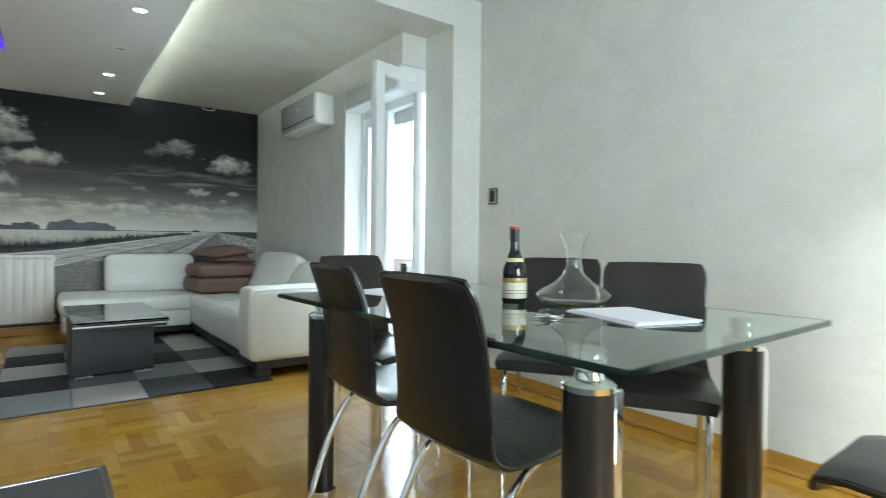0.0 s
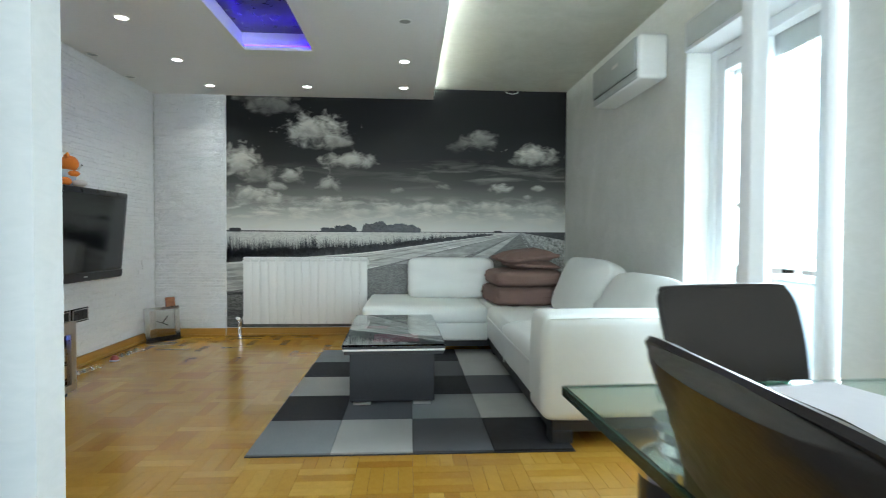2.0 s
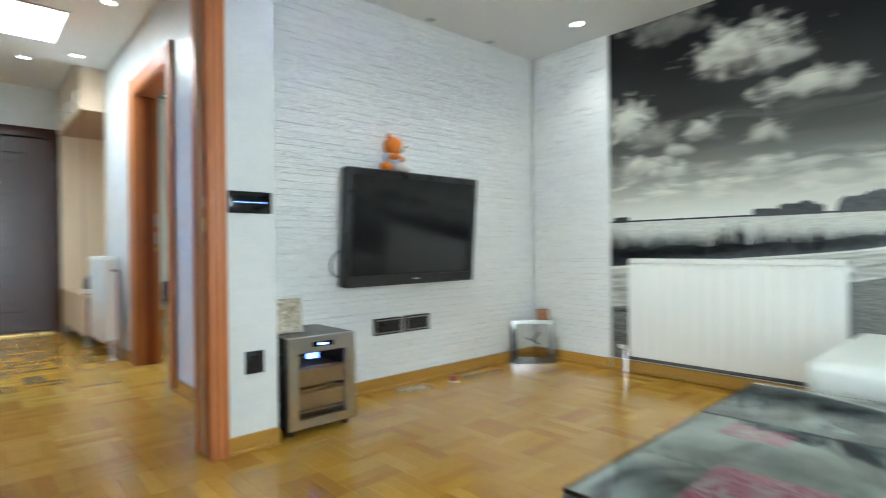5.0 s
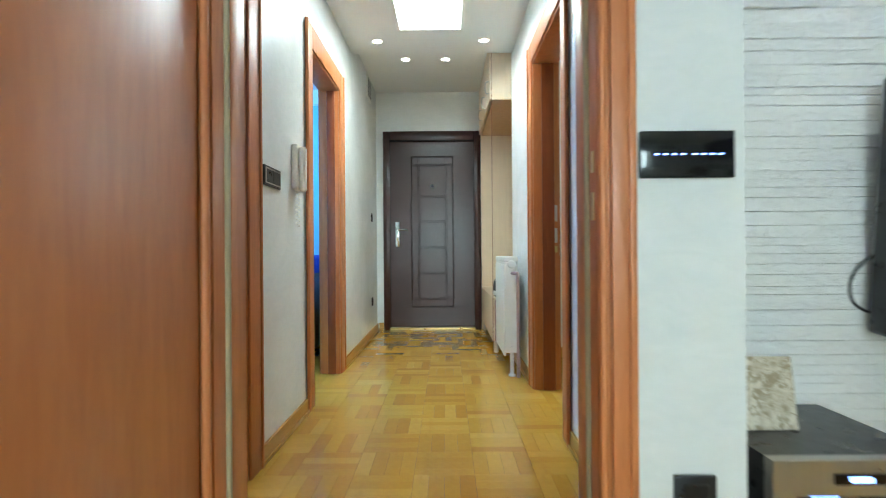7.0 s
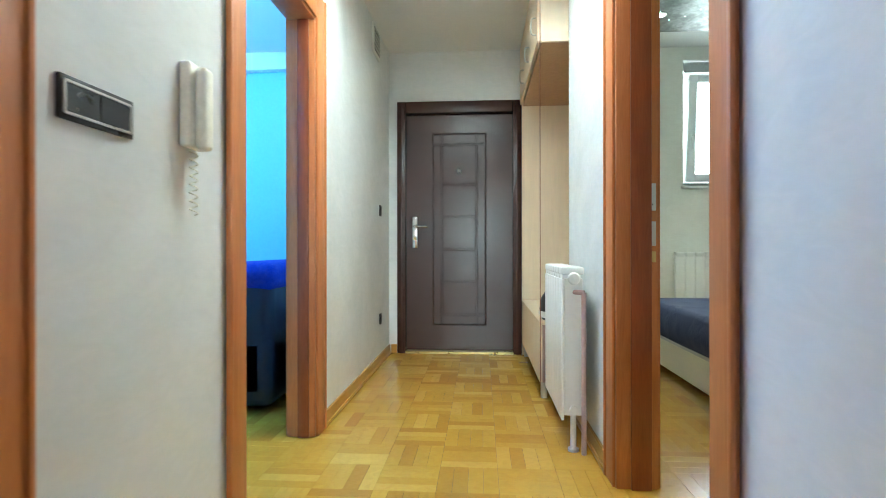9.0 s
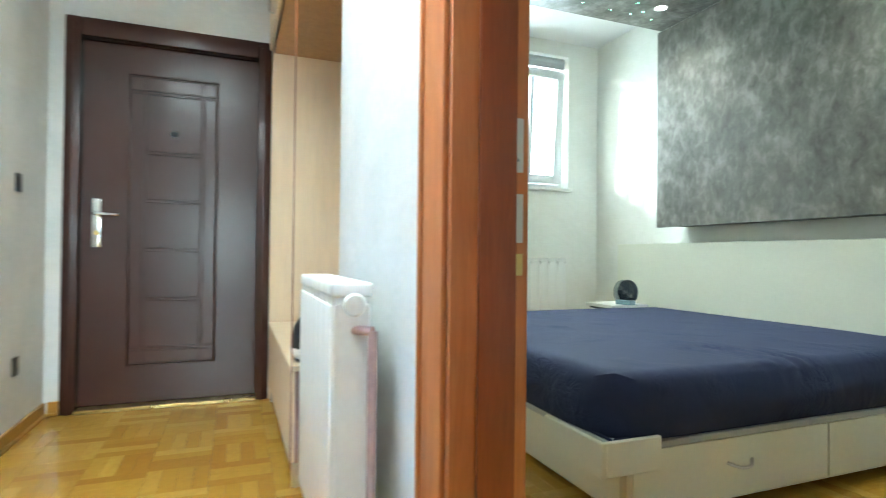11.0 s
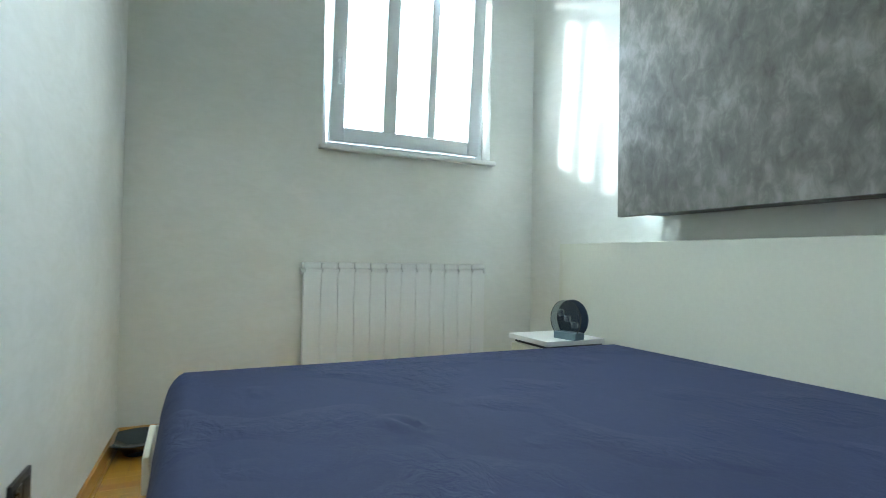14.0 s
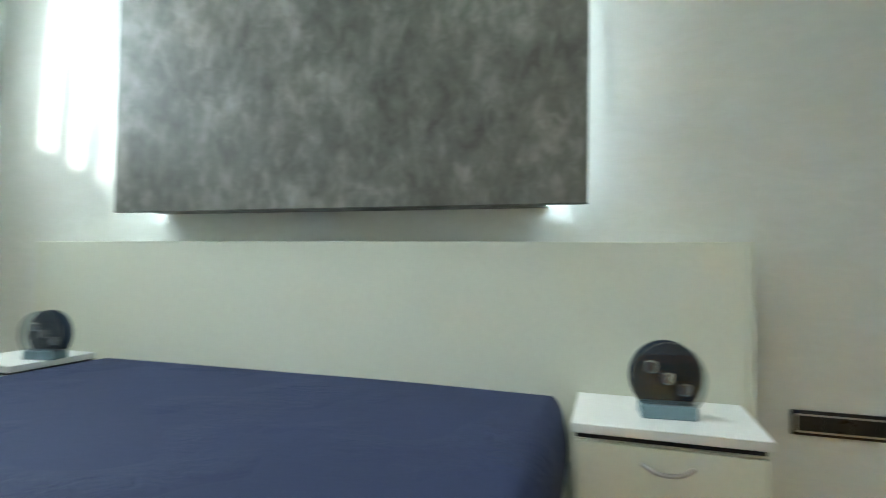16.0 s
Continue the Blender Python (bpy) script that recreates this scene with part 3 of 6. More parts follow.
def mural_material():
    n = Nodes("mural_print")
    x, y, z = n.xyz()
    z = n.math('ADD', z, DROP)
    H = 1.005
    warp = n.math('SUBTRACT', n.noise(7, 6, (1, 1, 1.6), 0.6, 0.62), 0.5)
    skyc = n.ramp(n.span(z, 0, 2.24), (0.45, (0.70, 0.70, 0.65)), (0.485, (0.58, 0.58, 0.53)), (0.53, (0.38, 0.38, 0.345)), (0.58, (0.20, 0.20, 0.18)), (0.65, (0.075, 0.075, 0.068)), (0.75, (0.017, 0.017, 0.016)), (0.90, (0.005, 0.005, 0.005)))
    puff = n.t.nodes.new("ShaderNodeTexVoronoi")
    puff.feature, puff.inputs["Scale"].default_value = 'SMOOTH_F1', 13
    n.t.links.new(n.co, puff.inputs["Vector"])
    warp = n.math('ADD', warp, n.math('MULTIPLY', n.math('SUBTRACT', 0.42, puff.outputs["Distance"]), 0.35))
    mask = 0.0
    clouds = ((0.84, 1.94, 0.32, 0.19, 0.9), (1.02, 1.86, 0.22, 0.10, 0.6), (1.15, 1.675, 0.25, 0.095, 0.75), (0.12, 1.63, 0.20, 0.19, 0.8), (0.30, 1.54, 0.16, 0.11, 0.4), (2.98, 1.74, 0.24, 0.11, 1), (2.44, 1.885, 0.17, 0.11, 0.4),
              (2.20, 1.84, 0.10, 0.07, 0.2), (0.42, 2.20, 0.26, 0.13, 0.35), (0.30, 2.28, 0.22, 0.09, 0.3), (0.61, 1.52, 0.13, 0.085, 0.7), (0.97, 1.465, 0.12, 0.08, 0.7), (0.47, 1.43, 0.10, 0.05, 0.6), (0.22, 1.35, 0.26, 0.08, 0.85), (0.42, 1.30, 0.16, 0.06, 0.8),
              (0.95, 1.28, 0.15, 0.065, 0.85), (2.63, 1.433, 0.115, 0.055, 0.95), (2.10, 1.448, 0.08, 0.04, 0.6), (3.02, 1.436, 0.075, 0.033, 0.8), (2.91, 1.35, 0.055, 0.03, 0.7), (1.62, 1.40, 0.07, 0.03, 0.4), (1.62, 1.22, 0.24, 0.06, 0.9), (2.05, 1.24, 0.22, 0.05, 0.9),
              (2.62, 1.24, 0.30, 0.055, 0.9), (3.05, 1.25, 0.22, 0.06, 0.85), (1.25, 1.19, 0.22, 0.04, 0.8), (0.70, 1.20, 0.20, 0.04, 0.8))
    for cx, cz, rx, rz, bright in clouds:
        dx = n.math('DIVIDE', n.math('SUBTRACT', x, cx), rx)
        dz = n.math('DIVIDE', n.math('SUBTRACT', z, cz), rz)
        dz = n.math('MAXIMUM', dz, n.math('MULTIPLY', dz, -1.3))
        d = n.math('SQRT', n.math('ADD', n.math('MULTIPLY', dx, dx), n.math('MULTIPLY', dz, dz)))
        m = n.span(n.math('ADD', d, n.math('MULTIPLY', warp, -1.9)), 1.12, 0.50)
        rise = n.math('DIVIDE', n.math('SUBTRACT', z, cz), rz)
        lit = n.math('MULTIPLY', m, n.span(n.math('ADD', rise, n.math('MULTIPLY', warp, 2.6)), -1.0, 0.75, 0.10 * bright, bright))
        mask = n.math('MAXIMUM', mask, lit)
    band = n.noise(5.5, 7, (0.8, 1, 2.6), 0.5, 0.58)
    low = n.math('MULTIPLY', n.span(n.math('ADD', band, n.math('MULTIPLY', warp, 0.25)), 0.46, 0.66, 0, 1.0), n.math('MULTIPLY', n.span(z, 1.36, 1.22), n.span(z, 1.01, 1.06)))
    wisp = n.math('MULTIPLY', n.math('MULTIPLY', n.span(n.noise(2.0, 6, (1.0, 1, 6), 0.6), 0.50, 0.72), n.math('MULTIPLY', n.span(z, 1.72, 1.64), n.span(z, 1.36, 1.52))), n.span(x, 1.5, 2.0, 0.08, 0.28))
    mask = n.math('MAXIMUM', mask, n.math('MAXIMUM', low, wisp))
    up = n.mix(mask, skyc, (0.62, 0.60, 0.53))
    field = n.ramp(n.noise(60, 6, (0.4, 1, 1.6), 0.3, 0.7), (0.3, (0.42, 0.42, 0.39)), (0.6, (0.66, 0.66, 0.61)))
    grit = n.ramp(n.noise(150, 4, (0.7, 1, 1.5)), (0.3, (0.03, 0.03, 0.03)), (0.7, (0.30, 0.30, 0.28)))
    bands = n.span(n.noise(5, 4, (0.3, 1, 5), 0.4), 0.45, 0.6, 0, 0.7)
    down = n.mix(n.span(z, 0.74, 0.70), field, n.mix(bands, grit, (0.02, 0.02, 0.02)))
    n.set(Base_Color=n.mix(n.span(z, H - 0.004, H + 0.004), down, up), Roughness=0.55, Specular_IOR_Level=0.25)
    n.bump(n.noise(220, 2), 0.05, 0.002)
    return n.m


mural = thing("wall_mural_print", "black and white photo mural of a country road under clouds", "mural", pose(-1.185, 6.404, 0.06))
part("print", block(0, 3.295, -0.003, 0.0055, 0.02, 2.335), mural_material(), mural)


def flat(points, y, bm=None):
    bm = bm or bmesh.new()
    bm.faces.new([bm.verts.new((x, y, z - DROP)) for x, z in points])
    return bm


def ink(name, a, b, scale, stretch=(1, 1, 1)):
    n = Nodes(name)
    n.set(Base_Color=n.ramp(n.noise(scale, 5, stretch, 0.4, 0.65), (0.35, a), (0.65, b)), Roughness=0.42)
    return n.m


LANE, VERGE = ink("lane_ink", (0.34, 0.34, 0.315), (0.60, 0.60, 0.555), 11, (0.35, 1, 3.0)), ink("verge_ink", (0.06, 0.06, 0.055), (0.62, 0.62, 0.57), 60, (1, 1, 0.6))
ASPHALT, SHOULDER = ink("asphalt_ink", (0.07, 0.07, 0.066), (0.30, 0.30, 0.28), 130, (0.6, 1, 1.5)), ink("shoulder_ink", (0.22, 0.22, 0.20), (0.46, 0.46, 0.425), 9, (0.5, 1, 1.6))
DARKINK, MIDINK, LIGHTINK = ink("tree_ink", (0.010, 0.010, 0.010), (0.05, 0.05, 0.05), 60), ink("far_ink", (0.022, 0.024, 0.028), (0.075, 0.08, 0.088), 46), ink("line_ink", (0.6, 0.6, 0.56), (0.78, 0.78, 0.72), 30)


def line(points, n=36):
    """A smooth line through a few printed points, as n + 1 points at even steps."""
    out = []
    for i in range(n + 1):
        t = i / n * (len(points) - 1)
        k = min(int(t), len(points) - 2)
        p0, p1, p2, p3 = (Vector(points[max(0, min(len(points) - 1, k + q))]) for q in (-1, 0, 1, 2))
        f = t - k
        v = 0.5 * (2 * p1 + (p2 - p0) * f + (2 * p0 - 5 * p1 + 4 * p2 - p3) * f * f + (3 * p1 - p0 - 3 * p2 + p3) * f ** 3)
        out.append((v.x, v.y))
    return out


# the road sweeps in from the lower left and narrows to the horizon
outer = line([(0.0, 0.70), (0.65, 0.75), (1.31, 0.80), (1.84, 0.873), (2.28, 0.937), (2.62, 0.978), (2.82, 0.996)])
middle = line([(0.0, 0.42), (0.75, 0.54), (1.36, 0.645), (1.85, 0.765), (2.25, 0.862), (2.55, 0.93), (2.835, 0.996)])
inner = line([(3.25, 0.30), (3.20, 0.50), (3.13, 0.70), (3.04, 0.79), (2.96, 0.865), (2.90, 0.935), (2.85, 0.996)])


def between(a, b, f):
    return [(p[0] + (q[0] - p[0]) * f, p[1] + (q[1] - p[1]) * f) for p, q in zip(a, b)]


part("road_lane", flat(outer + middle[::-1], -0.0036), LANE, mural, "pale printed lane with a sheen")
part("road_lane", flat(middle + inner[::-1], -0.0036), ASPHALT, mural, "darker gritty printed lane")
for f0, f1, m in ((0.0, 0.07, LIGHTINK), (0.20, 0.30, SHOULDER), (0.52, 0.62, SHOULDER)):
    part("road_track", flat(between(outer, middle, f0) + between(outer, middle, f1)[::-1], -0.0039), m, mural)
far = slice(14, 37)
for f0, f1, m in ((0.04, 0.40, SHOULDER), (0.46, 0.60, LANE)):
    part("road_track", flat(between(middle, inner, f0)[far] + between(middle, inner, f1)[far][::-1], -0.0039), m, mural)
for k0, k1, w in ((11, 13, 0.011), (22, 24, 0.008), (27, 29, 0.006), (31, 32, 0.004)):
    part("lane_mark", flat(middle[k0:k1 + 1] + [(x + 0.004, z + w) for x, z in middle[k0:k1 + 1]][::-1], -0.0044), LIGHTINK, mural)
edge = between(middle, inner, 0.93)
for k in range(16, 35, 2):
    w = 0.016 * (1.05 - k / 36)
    part("lane_mark", flat([edge[k], (edge[k][0] + w + 0.003, edge[k][1]), (edge[k + 1][0] + w + 0.003, edge[k + 1][1]), edge[k + 1]], -0.0044), LIGHTINK, mural)
part("verge", flat(inner + [(3.295, 0.99), (3.295, 0.30)], -0.0040), VERGE, mural)
part("verge_shadow", flat([(2.87, 0.999), (3.295, 1.003), (3.295, 0.925), (3.1, 0.962), (2.95, 0.985)], -0.0045), DARKINK, mural)
part("horizon_line", flat([(0, 0.999), (3.295, 0.999), (3.295, 1.007), (2.4, 1.004), (1.2, 1.008), (0, 1.010)], -0.0040), DARKINK, mural)


def wood_outline(cx, w, h, m, crowns, seed):
    """A far wood as one printed outline of round crowns."""
    rnd = random.Random(seed)
    domes = []
    for i in range(crowns):
        u = (i + 0.5) / crowns * 2 - 1
        domes.append((cx + w * 0.46 * u, w / crowns * (0.95 + 0.5 * rnd.random()), h * (1 - 0.35 * u * u) * (0.70 + 0.30 * rnd.random())))
    top = []
    for i in range(81):
        x = cx + (i / 80 - 0.5) * w * 1.12
        z = max([0.006] + [hh * math.sqrt(max(0.0, 1 - ((x - c) / rr) ** 2)) for c, rr, hh in domes])
        top.append((x, 1.0 + z * (0.90 + 0.12 * rnd.random())))
    part("printed_tree", flat([(top[0][0], 0.997)] + top + [(top[-1][0], 0.997)], -0.0048 - 0.0001 * seed), m, mural)


wood_outline(1.45, 0.30, 0.120, MIDINK, 6, 1), wood_outline(1.69, 0.30, 0.095, MIDINK, 6, 5), wood_outline(1.13, 0.19, 0.082, MIDINK, 4, 2), wood_outline(0.96, 0.12, 0.055, MIDINK, 3, 6)
wood_outline(0.08, 0.10, 0.045, DARKINK, 2, 3), wood_outline(2.62, 0.07, 0.028, DARKINK, 2, 4)
rnd = random.Random(7)


def verge_height(x):
    return 0.035 + 0.20 * max(0.0, 1 - x / 2.55) ** 1.1


foot = [p for p in outer if p[0] < 2.6]
tops = [(x, z + verge_height(x) * (0.42 + 0.25 * rnd.random())) for x, z in foot]
part("grass_bank", flat(foot + tops[::-1], -0.0046), ink("grass_ink", (0.015, 0.015, 0.015), (0.11, 0.115, 0.115), 70, (1, 1, 0.4)), mural)
bm = bmesh.new()
for i in range(1500):
    x = 2.5 * rnd.random() ** 1.1
    k = min(range(len(foot)), key=lambda q: abs(foot[q][0] - x))
    clumpy = 0.5 + 0.5 * noise.noise(Vector((x * 7, 0.3, 0)))
    h = verge_height(x) * (0.18 + 0.45 * rnd.random() + 0.85 * clumpy * rnd.random())
    z0 = foot[k][1] - DROP + verge_height(x) * 0.36 * rnd.random()
    lean, w = (rnd.random() - 0.5) * 0.3 * h, 0.0022 + 0.0022 * rnd.random()
    bm.faces.new([bm.verts.new(v) for v in ((x - w, -0.0057, z0), (x + w, -0.0057, z0), (x + lean, -0.0057, z0 + h))])
tagged(part("printed_grass", bm, MIDINK, mural), "", "", "", "stuff")


# ---- fixtures ----
def spotlight(x, y, z, lit, power=11.0, cone=120):
    th = thing("ceiling_spot", "small round recessed ceiling spot" + (", switched on" if lit else ", switched off"), "ceiling light", pose(x, y, z), "recessed ceiling spots")
    part("bezel", lathe([(0.036, 0.0), (0.046, -0.001), (0.047, -0.004), (0.036, -0.006), (0.034, 0.0)], 24), WHITE, th)
    part("bulb", lathe([(0.0, -0.003), (0.034, -0.003), (0.034, 0.0), (0.0, 0.0)], 20), SPOT if lit else SILVER, th)
    if lit:
        lamp("spot_light", 'SPOT', pose(x, y, z - 0.012), power, (1, 0.95, 0.86), 0.03, None, radians(cone))


for x, y, lit in ((-1.2, 4.57, 1), (-1.2, 5.36, 1), (-1.21, 6.06, 1), (-0.354, 6.03, 1), (0.505, 6.0, 1), (0.52, 5.27, 1), (0.53, 4.5, 0), (0.555, 3.66, 1), (-1.79, 5.85, 0), (-1.78, 5.29, 0)):
    spotlight(x, y, 2.295, lit)
for x, y, z in ((-4.45, 2.98, 2.45), (-4.45, 3.79, 2.45), (-5.2, 3.14, 2.575), (-5.2, 3.5, 2.575), (-3.2, 2.98, 2.45), (-3.2, 3.79, 2.45)):
    spotlight(x, y, z, 1, 4.0 if x > -4 else 5.8)
# the x = -4.3 row is unseen, added to brighten the bedroom
for x, y in ((-5.72, 6.42), (-5.7, 5.46), (-5.7, 4.85), (-4.3, 6.42), (-4.3, 5.46), (-4.3, 4.85)):
    spotlight(x, y, 2.615, 1, 21.0)
lamp("hall_panel_light", 'AREA', pose(-3.895, 3.39, 2.553), 17, (0.95, 0.98, 1.0), 0.66, 0.42)
stars = bmesh.new()
rnd = random.Random(3)
for i in range(150):
    x, y = -5.9 + 2.0 * rnd.random(), 4.7 + 1.9 * rnd.random()
    add_box(stars, x - 0.004, x + 0.004, y - 0.004, y + 0.004, 2.612, 2.616)
tagged(part("star_lights", stars, STAR), "tiny green fibre-optic stars in the grey ceiling panel", "star lights", "", "stuff")


def plate(name, label, m, w, h, n, metal=False):
    """A wall plate in its own x-z plane, proud along -y, with n modules."""
    th = thing(name, label, "switch" if "switch" in name else "socket", m)
    part("plate", block(-w / 2, w / 2, -0.010, 0, -h / 2, h / 2, 0.003, 2), BLACK, th)
    iw = (w - 0.03) / n
    for i in range(n):
        x = -w / 2 + 0.015 + iw * (i + 0.5)
        part("module", block(x - iw / 2 + 0.001, x + iw / 2 - 0.001, -0.0125, -0.009, -h / 2 + 0.016, h / 2 - 0.016, 0.0015, 1), BLACK, th)
    if metal:
        for z in (-h / 2 + 0.012, h / 2 - 0.012):
            part("trim", block(-w / 2 + 0.012, w / 2 - 0.012, -0.0135, -0.010, z - 0.0025, z + 0.0025), STEEL, th)
        for x in (-w / 2 + 0.012, w / 2 - 0.012):
            part("trim", block(x - 0.0025, x + 0.0025, -0.0135, -0.010, -h / 2 + 0.012, h / 2 - 0.012), STEEL, th)
    return th


PX, PXN, PY = lambda x, y, z: pose(x, y, z, 0, 0, 90), lambda x, y, z: pose(x, y, z, 0, 0, -90), lambda x, y, z: pose(x, y, z, 0, 0, 180)
plate("light_switch", "black switch with a steel inset on the dining wall", PXN(2.55, 2.72, 1.24), 0.085, 0.11, 1, True)
plate("wall_socket", "black double socket low on the dining wall", PXN(2.55, 2.72, 0.25), 0.085, 0.085, 1)
plate("wall_socket", "black multi-module socket on the white stone wall", PX(-1.838, 4.967, 0.378), 0.21, 0.10, 3, True)
plate("wall_socket", "black multi-module socket on the white stone wall", PX(-1.838, 5.192, 0.378), 0.20, 0.10, 3, True)
plate("wall_socket", "black socket on the white wall end beside the wine cooler", PX(-1.435, 3.975, 0.371), 0.082, 0.095, 1)
plate("light_switch", "black multi-module switch with steel inset in the hall", PY(-2.687, 2.74, 1.178), 0.215, 0.085, 2, True)
plate("light_switch", "small black switch beside the front door", PY(-5.80, 2.74, 1.19), 0.06, 0.085, 1)
plate("wall_socket", "small black socket beside the front door", PY(-5.80, 2.74, 0.345), 0.06, 0.085, 1)
plate("wall_socket", "black socket low on the bedroom wall", pose(-4.70, 4.455, 0, 0, 0, -2.5) @ PY(-0.93, 0.0, 0.325), 0.14, 0.085, 2)
plate("wall_socket", "long black socket strip beside the nightstand", pose(-3.33, 6.86, 0.44), 0.38, 0.075, 5, True)
led = thing("control_panel", "black glass control panel with a row of blue lights", "control panel", PX(-1.435, 3.963, 1.044))
part("face", block(-0.092, 0.092, -0.012, 0, -0.046, 0.046, 0.003, 2), SCREEN, led)
for i in range(8):
    x = -0.06 + i * 0.017 + (0.006 if i > 3 else 0)
    part("indicator", block(x - 0.004, x + 0.004, -0.0128, -0.0118, -0.0015, 0.0015), LED_BLUE, led)

# intercom handset
ph = thing("intercom_phone", "cream intercom handset with a coiled cord", "intercom", PY(-3.04, 2.74, 1.27))
CREAM = plain("cream_plastic", (0.84, 0.83, 0.74), 0.4)
part("base", block(-0.05, 0.05, -0.03, 0, -0.11, 0.115, 0.008, 3), CREAM, ph)
part("handset", block(-0.028, 0.022, -0.062, -0.03, -0.115, 0.105, 0.012, 3), CREAM, ph)
part("cord", tube([(0.012 * math.cos(i * 1.3) - 0.01, -0.02 + 0.010 * math.sin(i * 1.3), -0.11 - 0.0046 * i) for i in range(40)], 0.0022, 5), CREAM, ph)
vent = thing("wall_vent", "white framed dark vent high on the hall wall", "vent", PY(-5.62, 2.74, 2.44))
part("frame", block(-0.12, 0.12, -0.014, 0, -0.11, 0.11, 0.004, 2), WHITE, vent)
part("backing", block(-0.095, 0.095, -0.016, -0.012, -0.085, 0.085), BLACK, vent)
for i in range(5):
    part("slat", block(-0.095, 0.095, -0.021, -0.014, -0.07 + i * 0.033, -0.058 + i * 0.033, 0.001, 1), SILVER, vent)


# ---- radiators ----
def radiator(label, m, n, h, pitch=0.08, depth=0.085, legs=0.0):
    """An aluminium sectional radiator: n sections along +x, its back at y = 0, its foot at z = 0."""
    th = thing("radiator", label, "radiator", m)
    sec = bmesh.new()
    add_box(sec, 0.0012, pitch - 0.0012, -depth, -depth + 0.012, 0, h - 0.052, 0.002, 2)
    add_box(sec, 0.006, pitch - 0.006, -depth + 0.012, -0.012, 0.02, h - 0.05, 0.003, 1)
    add_box(sec, 0.0015, pitch - 0.0015, -depth, -0.006, h - 0.034, h, 0.007, 3)
    add_box(sec, 0.010, pitch - 0.010, -depth + 0.004, -0.02, h - 0.10, h - 0.02, 0.003, 1)
    me = finish(sec, WHITE)
    for i in range(n):
        s = new("section", me)
        s.location, s.parent = (i * pitch, 0, 0), th
    part("header", rod((-0.012, -depth / 2, h - 0.05), (n * pitch + 0.012, -depth / 2, h - 0.05), 0.019), WHITE, th)
    part("header", rod((-0.012, -depth / 2, 0.045), (n * pitch + 0.012, -depth / 2, 0.045), 0.019), WHITE, th)
    part("cap", lathe([(0, 0), (0.026, 0.002), (0.028, 0.012), (0.022, 0.02), (0, 0.022)], 20), WHITE, th).matrix_basis = pose(n * pitch - 0.002, -depth / 2, h - 0.05, 0, 90, 0)
    return th


r = radiator("white aluminium radiator under the photo mural", pose(-1.0, 6.375, 0.125), 15, 0.635, 0.0775)
part("valve", rod((-0.03, -0.045, 0.045), (-0.065, -0.045, 0.045), 0.017), CHROME, r), part("valve_head", rod((-0.05, -0.045, 0.045), (-0.05, -0.10, 0.06), 0.014), WHITE, r)
part("pipe", rod((-0.055, -0.035, 0.05), (-0.055, -0.035, -0.125), 0.009), CHROME, r), part("pipe", rod((-0.03, -0.06, 0.05), (-0.03, -0.06, -0.125), 0.009), CHROME, r)
r = radiator("white aluminium radiator below the bedroom window", pose(-6.99, 5.385, 0.2, 0, 0, 90), 12, 0.66, 0.09, 0.08)
r = radiator("white aluminium radiator on legs in the hall", pose(-4.61, 3.985, 0.14), 7, 0.67, 0.085, 0.105)
part("leg", rod((0.57, -0.05, 0.02), (0.57, -0.05, -0.14), 0.013), WHITE, r), part("foot", rod((0.57, -0.05, -0.128), (0.57, -0.05, -0.14), 0.024), WHITE, r)
MAUVE = plain("mauve_pipe", (0.46, 0.33, 0.32), 0.4)
part("pipe", rod((0.615, -0.012, 0.56), (0.615, -0.012, -0.14), 0.011), MAUVE, r, "mauve painted riser pipe"), part("pipe", rod((0.58, -0.05, 0.56), (0.615, -0.012, 0.56), 0.011), MAUVE, r)

# ---- front door ----
fd = thing("front_door", "dark brown steel front door with pressed panels, closed", "door", pose(-6.215, 3.3425, 0, 0, 0, 90))
part("leaf", block(-0.46, 0.46, 0.05, 0.11, 0.02, 2.05, 0.004, 1), DOORBROWN, fd)
for b in ((-0.53, -0.455, 0, 2.15), (0.455, 0.53, 0, 2.15)):
    part("frame", block(b[0], b[1], -0.02, 0.12, b[2], b[3], 0.008, 2), DOORBROWN, fd)
    part("frame_bead", block(b[0] + 0.02, b[1] - 0.02, -0.03, -0.015, b[2], b[3] - 0.03, 0.006, 2), DOORBROWN, fd)
part("frame", block(-0.455, 0.455, -0.02, 0.12, 2.05, 2.15, 0.008, 2), DOORBROWN, fd)
part("threshold", block(-0.46, 0.46, -0.03, 0.1, 0, 0.02, 0.004, 1), BRASS, fd)


def bead(x0, x1, z0, z1):
    w, z0, z1 = 0.009, z0 + 0.03, z1 + 0.03
    bm = bmesh.new()
    for q in ((x0, x1, z0, z0 + w), (x0, x1, z1 - w, z1), (x0, x0 + w, z0, z1), (x1 - w, x1, z0, z1)):
        add_box(bm, q[0], q[1], 0.040, 0.052, q[2], q[3], 0.003, 2)
    return bm


